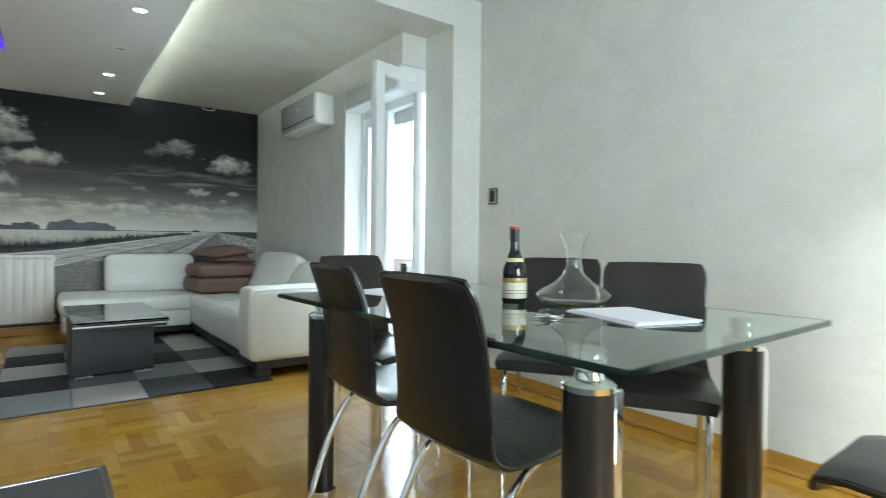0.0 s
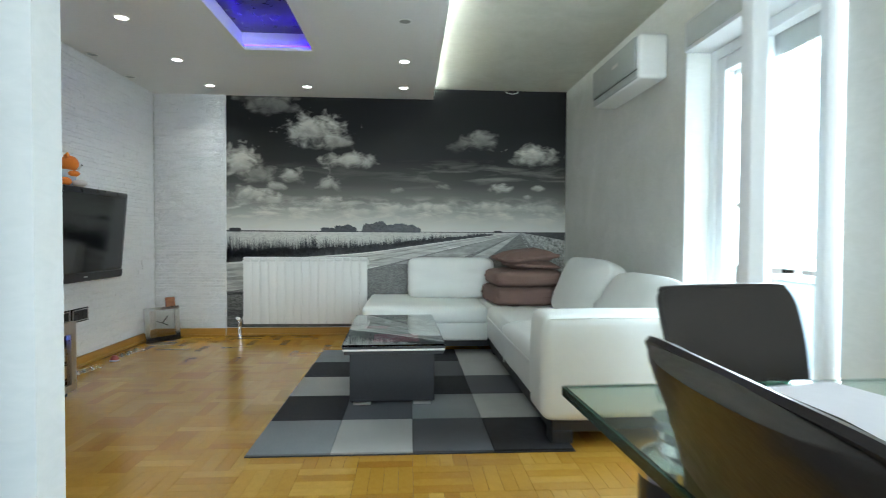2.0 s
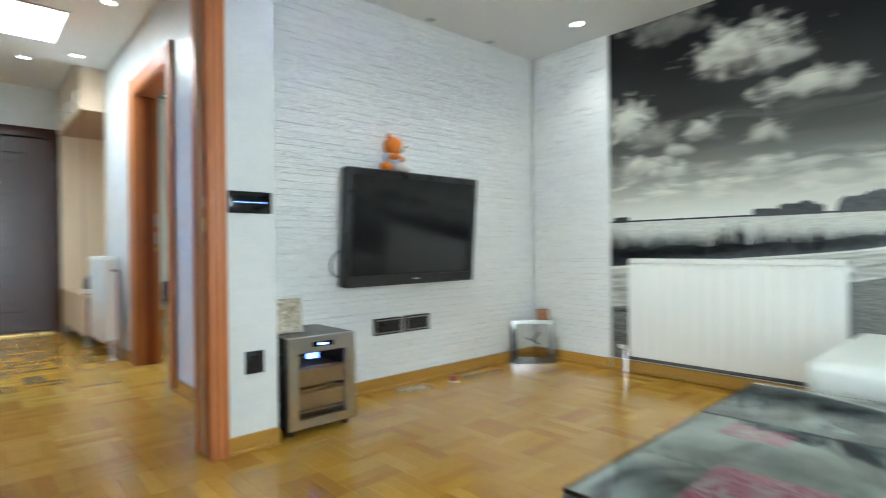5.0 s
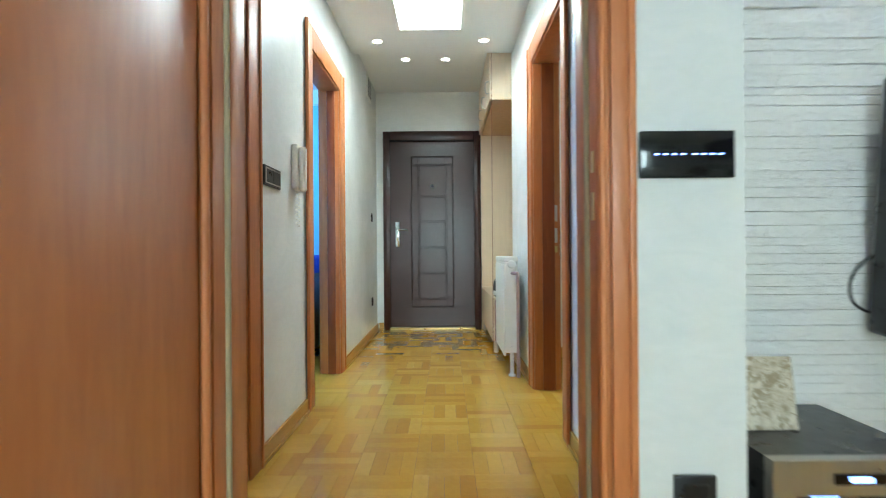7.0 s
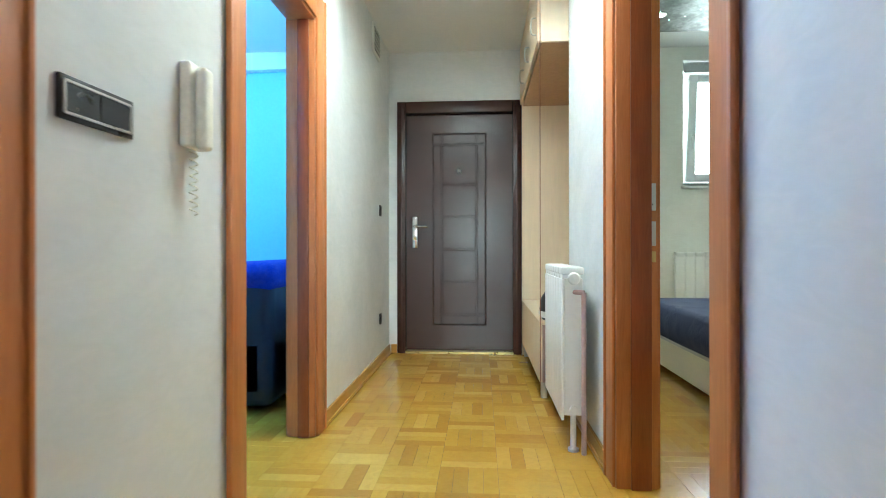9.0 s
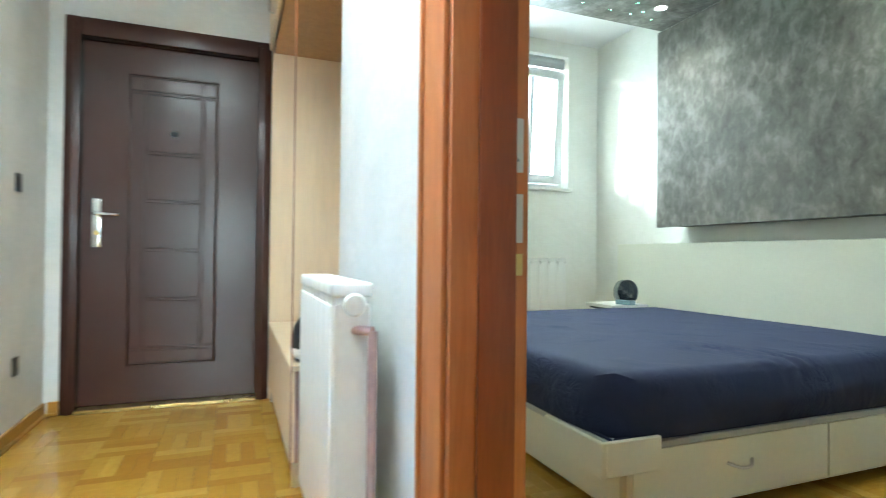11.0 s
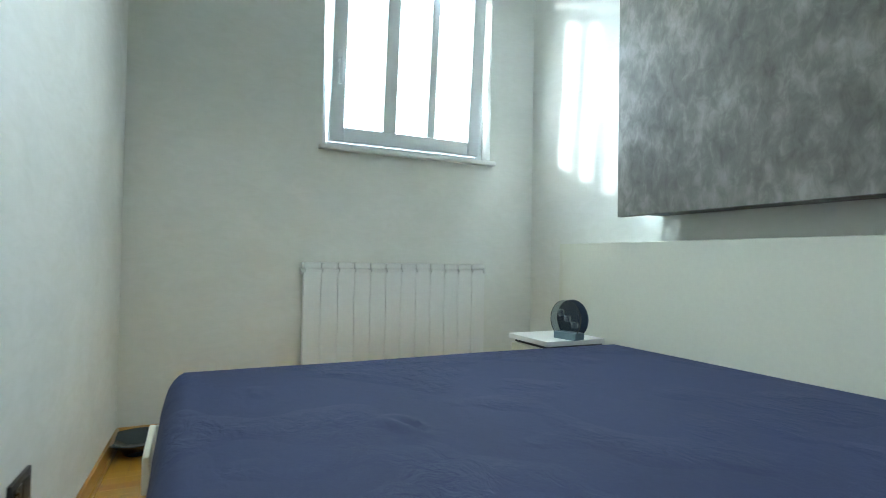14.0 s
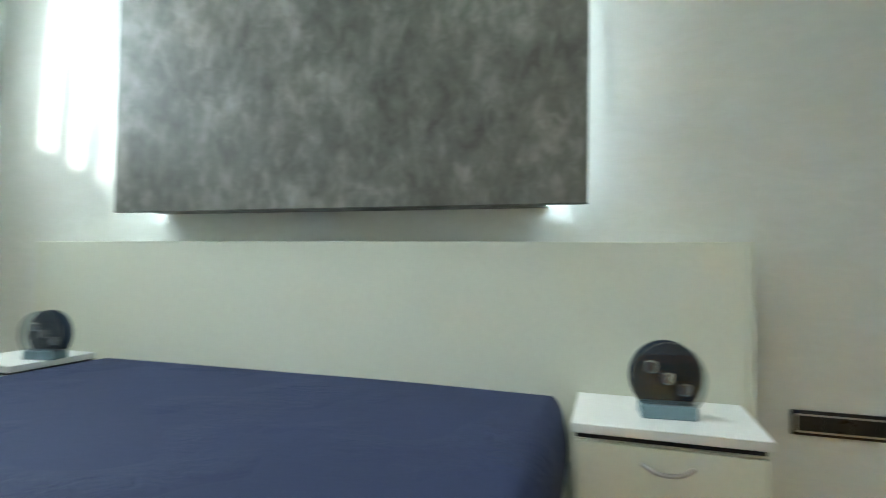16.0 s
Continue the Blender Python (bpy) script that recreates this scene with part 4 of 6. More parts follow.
part("moulding", bead(-0.235, 0.235, 0.20, 1.86), DOORBROWN, fd)
for x0, x1, z0, z1 in ((-0.225, -0.155, 0.21, 0.29), (0.155, 0.225, 0.21, 0.29), (-0.145, 0.145, 0.21, 0.29), (-0.225, -0.155, 1.765, 1.85), (0.155, 0.225, 1.765, 1.85), (-0.145, 0.145, 1.765, 1.85),
                       (-0.145, 0.145, 1.42, 1.755), (-0.145, 0.145, 1.145, 1.41), (-0.145, 0.145, 0.865, 1.135), (-0.145, 0.145, 0.585, 0.855), (-0.145, 0.145, 0.30, 0.575), (-0.225, -0.155, 0.30, 1.755), (0.155, 0.225, 0.30, 1.755)):
    part("moulding", bead(x0, x1, z0, z1), DOORBROWN, fd)
hp = part("handle_plate", block(-0.405, -0.36, 0.040, 0.05, 0.90, 1.17, 0.003, 2), CHROME, fd, "polished handle plate")
part("lever", tube([(-0.382, 0.045, 1.085), (-0.382, -0.005, 1.085), (-0.35, -0.01, 1.085), (-0.27, -0.01, 1.08)], 0.009), CHROME, hp)
part("keyhole", rod((-0.382, 0.036, 0.98), (-0.382, 0.05, 0.98), 0.014), BRASS, hp)
part("peephole", rod((0, 0.04, 1.56), (0, 0.052, 1.56), 0.016), CHROME, fd)

# ---- hall wardrobe ----
wd = thing("hall_wardrobe", "beech laminate hall stand with open coat niche and bench", "wardrobe", pose(-4.78, 3.875, 0))
part("side_panel", block(-0.02, 0, 0, 0.5, 2.09, 2.57, 0.001, 1), PEACH, wd)
part("side_panel", block(-1.43, -1.41, 0, 0.5, 0, 2.57, 0.001, 1), PEACH, wd)
part("back_panel", block(-1.41, -0.0, 0.48, 0.5, 0.1, 2.57), PEACH, wd)
part("cabinet_bottom", block(-1.41, -0.02, 0.01, 0.48, 2.09, 2.11), wood("beech_dark", (0.42, 0.22, 0.09), (0.55, 0.32, 0.15)), wd)
part("edge", block(-0.03, -0.012, -0.003, 0.0, 0.1, 2.57), CHERRY_SHADE_EDGE, wd)
for i in range(3):
    d = part("cabinet_door", block(-0.02 - (i + 1) * 0.463 + 0.003, -0.02 - i * 0.463, -0.018, 0, 2.10, 2.56, 0.002, 1), PEACH, wd)
    part("handle", tube([(-0.08 - i * 0.463, -0.018, 2.16), (-0.08 - i * 0.463, -0.045, 2.17), (-0.08 - i * 0.463, -0.045, 2.25), (-0.08 - i * 0.463, -0.018, 2.26)], 0.005), STEEL, d)
part("bench_top", block(-1.41, -0.06, -0.005, 0.48, 0.44, 0.462, 0.003, 1), PEACH, wd)
for i in range(3):
    part("bench_door", block(-0.07 - (i + 1) * 0.44, -0.075 - i * 0.44, 0.0, 0.018, 0.10, 0.435, 0.002, 1), PEACH, wd)
part("bench_side", block(-0.085, -0.067, 0.018, 0.48, 0.10, 0.44), plain("mauve_laminate", (0.42, 0.28, 0.26), 0.5), wd)
for x in (-0.11, -1.35):
    part("leg", rod((x, 0.03, 0), (x, 0.03, 0.10), 0.02), STEEL, wd)
hat = thing("motorcycle_helmet", "black rounded helmet on the hall bench", "helmet", pose(-4.95, 4.03, 0.462) @ Matrix.Scale(1.08, 4))
part("shell", lathe([(0.12, 0.0), (0.135, 0.06), (0.125, 0.12), (0.09, 0.175), (0.04, 0.2), (0.0, 0.205)], 24), LACQUER, hat)
part("band", lathe([(0.124, 0.012), (0.139, 0.03), (0.1395, 0.04), (0.137, 0.05)], 24), WHITE, hat)

# ---- rooms seen through doorways ----
ws = thing("washing_machine", "white front-loading washing machine in the bathroom", "washing machine", PX(-2.75, 1.93, 0) @ Matrix.Scale(0.96, 4))
WM = plain("appliance_white", (0.80, 0.80, 0.82), 0.3, 0, 60, 0.02)
part("body", block(-0.3, 0.3, 0.0, 0.36, 0.01, 0.83, 0.012, 3), WM, ws)
part("top", block(-0.303, 0.303, -0.012, 0.37, 0.83, 0.858, 0.006, 2), WM, ws)
pn = part("control_panel", block(-0.29, 0.26, -0.010, 0.0, 0.67, 0.82, 0.006, 2), WM, ws)
for x in (0.06, 0.16):
    part("knob", lathe([(0.0, 0.028), (0.024, 0.028), (0.028, 0.0)], 20), WM, pn).matrix_basis = pose(x, -0.010, 0.72, 90)
for i in range(5):
    part("mark", block(-0.0 + i * 0.05, 0.028 + i * 0.05, -0.0112, -0.0100, 0.775, 0.782), SILVER, pn)
dr = part("door", lathe([(0.125, 0.0), (0.13, 0.045), (0.16, 0.055), (0.20, 0.035), (0.215, 0.0)], 40), WM, ws)
dr.matrix_basis = pose(0, 0, 0.40, 90)
part("door_glass", ellipsoid((0, -0.01, 0.40), (0.125, 0.05, 0.125)), plain("dark_blue_glass", (0.02, 0.015, 0.12), 0.1), ws)
part("door_handle", block(0.135, 0.215, -0.06, -0.03, 0.34, 0.46, 0.012, 3), WM, ws)
bo = thing("water_heater", "white wall-hung water heater with a dark display", "water heater", PX(-2.78, 2.0, 1.305))
part("body", block(-0.3, 0.42, -0.02, 0.33, 0.05, 0.98, 0.03, 4), WM, bo)
part("bottom_tray", block(-0.31, 0.43, -0.035, 0.33, 0.0, 0.075, 0.03, 4), WM, bo)
ds = part("display_frame", block(0.13, 0.33, -0.03, -0.018, 0.20, 0.43, 0.02, 3), WM, bo)
part("display", block(0.15, 0.31, -0.034, -0.028, 0.225, 0.405, 0.015, 3), SCREEN, ds)
part("hose", tube([(0.1, 0.05, 0.0), (0.1, 0.03, -0.10), (0.16, 0.05, -0.20), (0.30, 0.1, -0.215), (0.42, 0.15, -0.22)], 0.009), STEEL, bo)
bs = thing("sofa", "dark navy sofa with a royal blue throw in the blue room", "sofa", pose(-5.35, 1.4, 0))
DKB = plain("dark_navy_leather", (0.012, 0.014, 0.028), 0.4)
part("base", block(-0.45, 0.9, -1.0, 1.0, 0.03, 0.42, 0.05, 3), DKB, bs)
part("arm", block(-0.45, 0.9, 0.76, 1.0, 0.05, 0.74, 0.07, 4), DKB, bs)
part("throw", block(-0.47, 0.92, 0.70, 1.03, 0.66, 0.82, 0.07, 4), plain("royal_blue_cloth", (0.01, 0.03, 0.35), 0.9, 0, 90, 0.2, 0.4), bs)


# ---- living room ----
def rounded(x0, x1, y0, y1, z0, z1, r=0.04, puff=0.0, seed=0, cuts=7):
    """An upholstered block: rounded edges, slightly swollen and uneven faces."""
    bm = bmesh.new()
    add_box(bm, x0, x1, y0, y1, z0, z1, r, 4)
    big = [e for e in bm.edges if e.calc_length() > 0.15]
    bmesh.ops.subdivide_edges(bm, edges=big, cuts=cuts, use_grid_fill=True)
    c = Vector(((x0 + x1) / 2, (y0 + y1) / 2, (z0 + z1) / 2))
    h = Vector(((x1 - x0) / 2, (y1 - y0) / 2, (z1 - z0) / 2))
    for v in bm.verts:
        q = Vector([(v.co[i] - c[i]) / h[i] for i in range(3)])
        for i in range(3):
            if abs(q[i]) > 0.97:
                j, k = (i + 1) % 3, (i + 2) % 3
                v.co[i] += math.copysign(puff * (1 - q[j] ** 2) * (1 - q[k] ** 2), q[i])
        v.co += 0.004 * Vector((noise.noise(v.co * 6 + Vector((seed, 0, 0))), noise.noise(v.co * 6 + Vector((0, seed, 9))), noise.noise(v.co * 7 + Vector((5, 0, seed)))))
    return bm


def seam(points, parent, r=0.004):
    part("seam", tube(points, r, 6), LEATHER_W, parent)


sofa = thing("corner_sofa", "white leather corner sofa with a chaise on a dark plinth", "sofa")
part("seat", rounded(1.19, 1.80, 3.80, 5.46, 0.13, 0.40, 0.045, 0.012, 1), LEATHER_W, sofa)
part("seat_back", rounded(1.78, 2.09, 3.80, 6.36, 0.13, 0.56, 0.05, 0.008, 2), LEATHER_W, sofa)
part("corner_seat", rounded(1.19, 1.80, 5.45, 6.36, 0.13, 0.40, 0.045, 0.012, 3), LEATHER_W, sofa)
part("chaise_seat", rounded(0.19, 1.20, 5.43, 6.37, 0.26, 0.40, 0.04, 0.012, 4), LEATHER_W, sofa)
part("chaise_base", rounded(0.21, 1.20, 5.445, 6.36, 0.12, 0.27, 0.02, 0.0, 5), LEATHER_W, sofa)
part("arm", rounded(1.17, 2.10, 3.52, 3.81, 0.12, 0.605, 0.045, 0.010, 6), LEATHER_W, sofa)
seam([(1.72, 3.507, 0.13), (1.72, 3.507, 0.35), (1.72, 3.515, 0.57), (1.72, 3.6, 0.607), (1.72, 3.78, 0.605)], sofa)
seam([(1.19, 3.55, 0.14), (1.19, 3.54, 0.35), (1.20, 3.535, 0.585)], sofa, 0.005)
seam([(1.20, 3.53, 0.59), (1.5, 3.52, 0.596), (2.08, 3.53, 0.59)], sofa)
seam([(1.185, 4.62, 0.14), (1.182, 4.62, 0.30), (1.20, 4.62, 0.395), (1.5, 4.62, 0.41), (1.78, 4.62, 0.41)], sofa)
seam([(1.183, 3.83, 0.325), (1.178, 4.6, 0.325), (1.183, 5.43, 0.325)], sofa)
part("plinth", block(1.22, 2.06, 3.56, 6.33, 0.06, 0.125, 0.005, 1), LACQUER, sofa, "dark wood plinth")
part("plinth", block(0.30, 1.22, 5.52, 6.33, 0.06, 0.125, 0.005, 1), LACQUER, sofa, "dark wood plinth")
for x, y in ((1.22, 3.55), (1.98, 3.55), (1.24, 5.40), (0.33, 5.55), (1.98, 6.2), (0.33, 6.25)):
    part("leg", block(x, x + 0.10, y, y + 0.10, 0.012, 0.07, 0.004, 1), LACQUER, sofa)
bc = cushion(0.78, 0.37, 0.20, 0.22, 16, 3, 0.0, 9.0)
part("back_cushion", bc, LEATHER_W, sofa).matrix_basis = pose(0.94, 6.02, 0.585, 82, 0, 0)
part("back_cushion", cushion(0.80, 0.45, 0.23, 0.35, 14, 5), LEATHER_W, sofa).matrix_basis = pose(1.85, 4.99, 0.585, 68, 0, -84)
part("back_cushion", cushion(0.84, 0.46, 0.24, 0.40, 14, 8), LEATHER_W, sofa).matrix_basis = pose(1.88, 4.17, 0.53, 58, 0, -87)


def pillow(label, m, w, d, h, seed, puff=0.38, square=5.0):
    th = thing("pillow", label, "pillow", m, "brown pillows on the sofa")
    part("cover", cushion(w, d, h, puff, 16, seed, 0.0, square), BROWN_CLOTH, th)
    part("piping", tube([(w / 2 * 0.93 * x, d / 2 * 0.93 * y, 0) for x, y in ((-1, -1), (0, -1.03), (1, -1), (1.03, 0), (1, 1), (0, 1.03), (-1, 1), (-1.03, 0), (-1, -1))], 0.006, 6), BROWN_CLOTH, th)


pillow("large brown woven pillow lying flat on the white sofa", pose(1.52, 5.66, 0.480, 0, 0, 5), 0.60, 0.57, 0.165, 11, 0.16, 8.0)
pillow("large brown woven pillow stacked on another", pose(1.53, 5.68, 0.622, 1, -1, 2), 0.58, 0.55, 0.145, 12, 0.20, 8.0)
pillow("small brown pillow on top of the stack", pose(1.60, 5.72, 0.725, 0, 4, -8), 0.48, 0.40, 0.11, 13, 0.75, 12.0)
pillow("small brown pillow crowning the stack", pose(1.55, 5.70, 0.795, 3, -5, 10), 0.50, 0.40, 0.12, 14, 0.75, 12.0)

# rug
rug = thing("rug", "checked wool rug in black, greys and pale grey", "rug", pose(-0.145, 3.49, 0))
RC = {k: plain("rug_" + k, c, 0.95, 0, 300, 0.2, 0.6) for k, c in (("black", (0.012, 0.012, 0.015)), ("dark", (0.075, 0.078, 0.085)), ("mid", (0.19, 0.20, 0.205)), ("light", (0.36, 0.36, 0.34)))}
part("backing", block(-0.004, 1.456, -0.004, 2.144, 0.0, 0.006), LACQUER, rug)
rows = ("mid light dark black", "black dark mid light", "light mid black dark", "black light dark light", "mid dark black light")
for j, row in enumerate(rows):
    for i, c in enumerate(row.split()):
        bm = block(i * 0.363 + 0.001, (i + 1) * 0.363 - 0.001, j * 0.428 + 0.001, (j + 1) * 0.428 - 0.001, 0.004, 0.014, 0.003, 2)
        part("patch", bm, RC[c], rug)

# coffee table
ct = thing("coffee_table", "black pedestal coffee table with a glass top over photo prints", "coffee table", pose(0.465, 4.31, 0.014, 0, 0, 1.5))
part("pedestal", block(-0.24, 0.24, -0.13, 0.34, 0.012, 0.355, 0.004, 1), LACQUER, ct)
for x in (-0.17, 0.17):
    part("foot", block(x - 0.05, x + 0.05, -0.155, -0.12, 0, 0.012, 0.002, 1), STEEL, ct)
    part("foot", block(x - 0.05, x + 0.05, 0.30, 0.35, 0, 0.012, 0.002, 1), STEEL, ct)
part("under_top", block(-0.242, 0.262, -0.46, 0.55, 0.352, 0.376, 0.003, 1), LACQUER, ct)
part("metal_band", block(-0.248, 0.268, -0.466, 0.556, 0.370, 0.381, 0.002, 1), STEEL, ct)
part("top", block(-0.252, 0.272, -0.47, 0.56, 0.381, 0.392, 0.003, 1), LACQUER, ct)


def print_material(name, a, b, c, scale, seed):
    n = Nodes(name)
    mp = n.t.nodes.new("ShaderNodeMapping")
    mp.inputs["Location"].default_value = (seed, seed * 0.7, 0)
    n.t.links.new(n.co, mp.inputs[0])
    v = n.t.nodes.new("ShaderNodeTexVoronoi")
    v.inputs["Scale"].default_value = scale
    n.t.links.new(mp.outputs[0], v.inputs["Vector"])
    f = n.noise(scale * 1.4, 5, (1, 0.6, 1), 1.5, 0.6, mp.outputs[0])
    n.set(Base_Color=n.mix(n.span(v.outputs["Distance"], 0.2, 0.6), n.ramp(f, (0.4, a), (0.5, b), (0.62, c)), n.ramp(f, (0.45, c), (0.55, a))), Roughness=0.4)
    return n.m


P1 = print_material("town_print", (0.015, 0.017, 0.02), (0.10, 0.12, 0.12), (0.55, 0.60, 0.57), 3.4, 1)
P2 = print_material("pink_print", (0.48, 0.05, 0.14), (0.52, 0.10, 0.20), (0.60, 0.45, 0.48), 26, 2)
P3 = print_material("street_print", (0.012, 0.012, 0.015), (0.12, 0.14, 0.14), (0.50, 0.53, 0.52), 4.2, 3)
for k, (x0, x1, y0, y1, m) in enumerate(((-0.245, 0.265, -0.463, -0.20, P3), (-0.245, 0.265, -0.20, 0.16, P1), (-0.245, 0.265, 0.16, 0.553, P3), (-0.10, 0.14, -0.38, -0.16, P2), (-0.17, -0.03, 0.02, 0.12, P2), (0.03, 0.22, -0.12, 0.10, P1))):
    part("photo_print", block(x0, x1, y0, y1, 0.392, 0.3926 + 0.0004 * (k > 2)), m, ct, "printed photograph under glass")
part("glass_top", block(-0.252, 0.272, -0.47, 0.56, 0.394, 0.404, 0.002, 1), glass("coffee_glass", (0.93, 0.98, 0.96)), ct)

# television
tv = thing("television", "black flat-screen television tilted on the stone wall", "television", PX(-1.79, 5.118, 0.965) @ pose(0, 0, 0, 5, 0, 0) @ pose(0, -0.035, 0))
part("housing", block(-0.50, 0.50, -0.03, 0.045, -0.335, 0.335, 0.014, 3), BLACK, tv)
part("screen", block(-0.46, 0.46, -0.0325, -0.026, -0.265, 0.295, 0.001, 1), SCREEN, tv)
part("lower_bezel", block(-0.49, 0.49, -0.036, -0.03, -0.325, -0.272, 0.002, 1), LACQUER, tv)
part("badge", block(-0.02, 0.02, -0.0372, -0.0355, -0.304, -0.294), SILVER, tv)
part("bracket", block(-0.18, 0.18, 0.04, 0.085, -0.16, 0.18), BLACK, tv)
part("cable", tube([(-0.46, 0.04, -0.1), (-0.53, 0.06, -0.18), (-0.52, 0.065, -0.26), (-0.44, 0.06, -0.30), (-0.4, 0.05, -0.32)], 0.004, 6), BLACK, tv)

# stuffed toy, one plain shape
FUR = plain("orange_plush", (0.70, 0.20, 0.02), 0.95, 0, 250, 0.2, 0.5)
toy = bmesh.new()
s0 = len(toy.faces)
lumps = (((0, 0, 0.065), (0.055, 0.05, 0.065), 2), ((0.0, -0.01, 0.155), (0.062, 0.058, 0.055), 0), ((0.012, -0.052, 0.143), (0.032, 0.03, 0.026), 1), ((0.012, -0.083, 0.151), (0.009, 0.007, 0.007), 3),
         ((-0.045, 0.005, 0.205), (0.02, 0.012, 0.02), 0), ((0.045, 0.005, 0.205), (0.02, 0.012, 0.02), 0), ((-0.055, -0.03, 0.085), (0.02, 0.035, 0.02), 0), ((0.055, -0.03, 0.085), (0.02, 0.035, 0.02), 0),
         ((-0.035, -0.065, 0.024), (0.026, 0.045, 0.024), 1), ((0.04, -0.065, 0.024), (0.026, 0.045, 0.024), 1), ((-0.02, -0.055, 0.168), (0.006, 0.006, 0.007), 3), ((0.035, -0.052, 0.168), (0.006, 0.006, 0.007), 3), ((-0.045, 0.02, 0.03), (0.04, 0.04, 0.03), 0))
for c, rr, k in lumps:
    n0 = len(toy.faces)
    ellipsoid(c, rr, toy, 14, 10)
    toy.faces.ensure_lookup_table()
    for f in toy.faces[n0:]:
        f.material_index = k
plush = tagged(part("stuffed_toy", toy, FUR), "orange and white plush animal sitting on the television", "stuffed toy")
for m in (plain("white_plush", (0.75, 0.72, 0.68), 0.95, 0, 250, 0.05, 0.4), plain("pale_blue_plush", (0.45, 0.52, 0.62), 0.95, 0, 200, 0.1, 0.3), BLACK):
    plush.data.materials.append(m)
plush.matrix_basis = PX(-1.765, 4.96, 1.292) @ pose(0, 0, 0, 0, 0, 38)

# wine cooler
wc = thing("wine_cooler", "small steel-framed wine cooler with wooden shelves", "wine cooler", PX(-1.43, 4.30, 0))
part("cabinet", panel_with_holes('y', 0.03, 0.38, -0.173, 0.173, 0.03, 0.445, [(-0.145, 0.145, 0.06, 0.40)]), BLACK, wc)
part("back", block(-0.16, 0.16, 0.36, 0.385, 0.04, 0.43), BLACK, wc)
dr = part("door_frame", panel_with_holes('y', 0.0, 0.03, -0.173, 0.173, 0.035, 0.445, [(-0.125, 0.125, 0.075, 0.375)]), STEEL, wc, "brushed steel door frame")
part("door_glass", block(-0.125, 0.125, 0.010, 0.016, 0.075, 0.375), glass("smoked_glass", (0.85, 0.82, 0.80)), dr)
for z, h in ((0.11, 0.075), (0.215, 0.075)):
    part("shelf", block(-0.135, 0.135, 0.03, 0.33, z, z + h, 0.003, 1), wood("shelf_oak", (0.42, 0.28, 0.13), (0.55, 0.40, 0.2), 0.5, 0), wc, "pale wooden drawer shelf")
for z in (0.098, 0.198, 0.30):
    part("rack", rod((-0.14, 0.032, z), (0.14, 0.032, z), 0.004), CHROME, wc)
part("display", block(-0.055, 0.055, -0.003, 0.0, 0.398, 0.42, 0.001, 1), SCREEN, wc)
part("indicator", block(-0.025, 0.02, -0.0042, -0.0028, 0.404, 0.414), LED_BLUE, wc)
part("indicator", block(-0.03, 0.03, 0.1, 0.11, 0.325, 0.35, 0.002, 1), LED_BLUE, wc)
for x in (-0.14, 0.14):
    for y in (0.05, 0.33):
        part("foot", rod((x, y, 0), (x, y, 0.035), 0.014), BLACK, wc)
part("cable", tube([(-0.14, 0.38, 0.10), (-0.20, 0.36, 0.13), (-0.25, 0.20, 0.22), (-0.30, 0.05, 0.32), (-0.305, 0.02, 0.35)], 0.004, 6), BLACK, wc)
bk = thing("greeting_card", "standing card printed with flowers on the wine cooler", "card", PX(-1.60, 4.225, 0.447) @ pose(0, 0, 0, -10, 0, 0))
part("cover", block(-0.065, 0.065, 0, 0.012, 0, 0.165, 0.002, 1), print_material("card_print", (0.30, 0.24, 0.15), (0.52, 0.45, 0.34), (0.62, 0.56, 0.46), 30, 5), bk)

# clock and oddments on the floor by the wall
ck = thing("clock", "square mirror-framed clock leaning by the stone corner", "clock", pose(-1.66, 6.13, 0) @ pose(0, 0, 0, -6, 0, 50))
part("frame", panel_with_holes('y', -0.012, 0.012, -0.155, 0.155, 0, 0.31, [(-0.115, 0.115, 0.045, 0.285)]), CHROME, ck, "mirrored frame")
part("dial", block(-0.115, 0.115, -0.004, 0.004, 0.045, 0.285), GLASS, ck, "clear glass dial")
part("hand_piece", rod((0, -0.009, 0.165), (0.05, -0.009, 0.225), 0.004), BLACK, ck), part("hand_piece", rod((0, -0.009, 0.165), (0.045, -0.009, 0.14), 0.004), BLACK, ck)
part("hand_piece", rod((0, -0.009, 0.165), (-0.05, -0.009, 0.185), 0.003), BLACK, ck)
ic = thing("small_picture", "small brown picture resting on the clock's frame", "picture", pose(-1.63, 6.21, 0.307) @ pose(0, 0, 0, -6, 0, 55))
part("card", block(-0.045, 0.045, -0.006, 0.006, 0, 0.085, 0.001, 1), print_material("icon_print", (0.12, 0.03, 0.015), (0.25, 0.09, 0.04), (0.40, 0.20, 0.09), 40, 6), ic)
for i, (x, y, l, a) in enumerate(((-1.69, 5.05, 0.22, 80), (-1.68, 5.62, 0.30, 84))):
    tr = thing("glass_ornament", "row of clear glass beads lying on the parquet", "ornament", pose(x, y, 0, 0, 0, a), "glass oddments on the floor")
    for k in range(9):
        part("bead", ellipsoid(((k - 4) * l / 9, 0.008 * math.sin(k * 2.1), 0.016), (0.02, 0.022, 0.016), None, 10, 6), GLASS, tr)
tr = thing("bottle_cap", "red and white cap lying on the parquet", "cap", pose(-1.68, 5.36, 0))
part("cap", lathe([(0.0, 0.04), (0.016, 0.04), (0.028, 0.02), (0.03, 0.0)], 16), plain("red_cap", (0.35, 0.06, 0.04), 0.4), tr), part("rim", lathe([(0.03, 0.012), (0.034, 0.006), (0.03, 0.0)], 16), WHITE, tr)

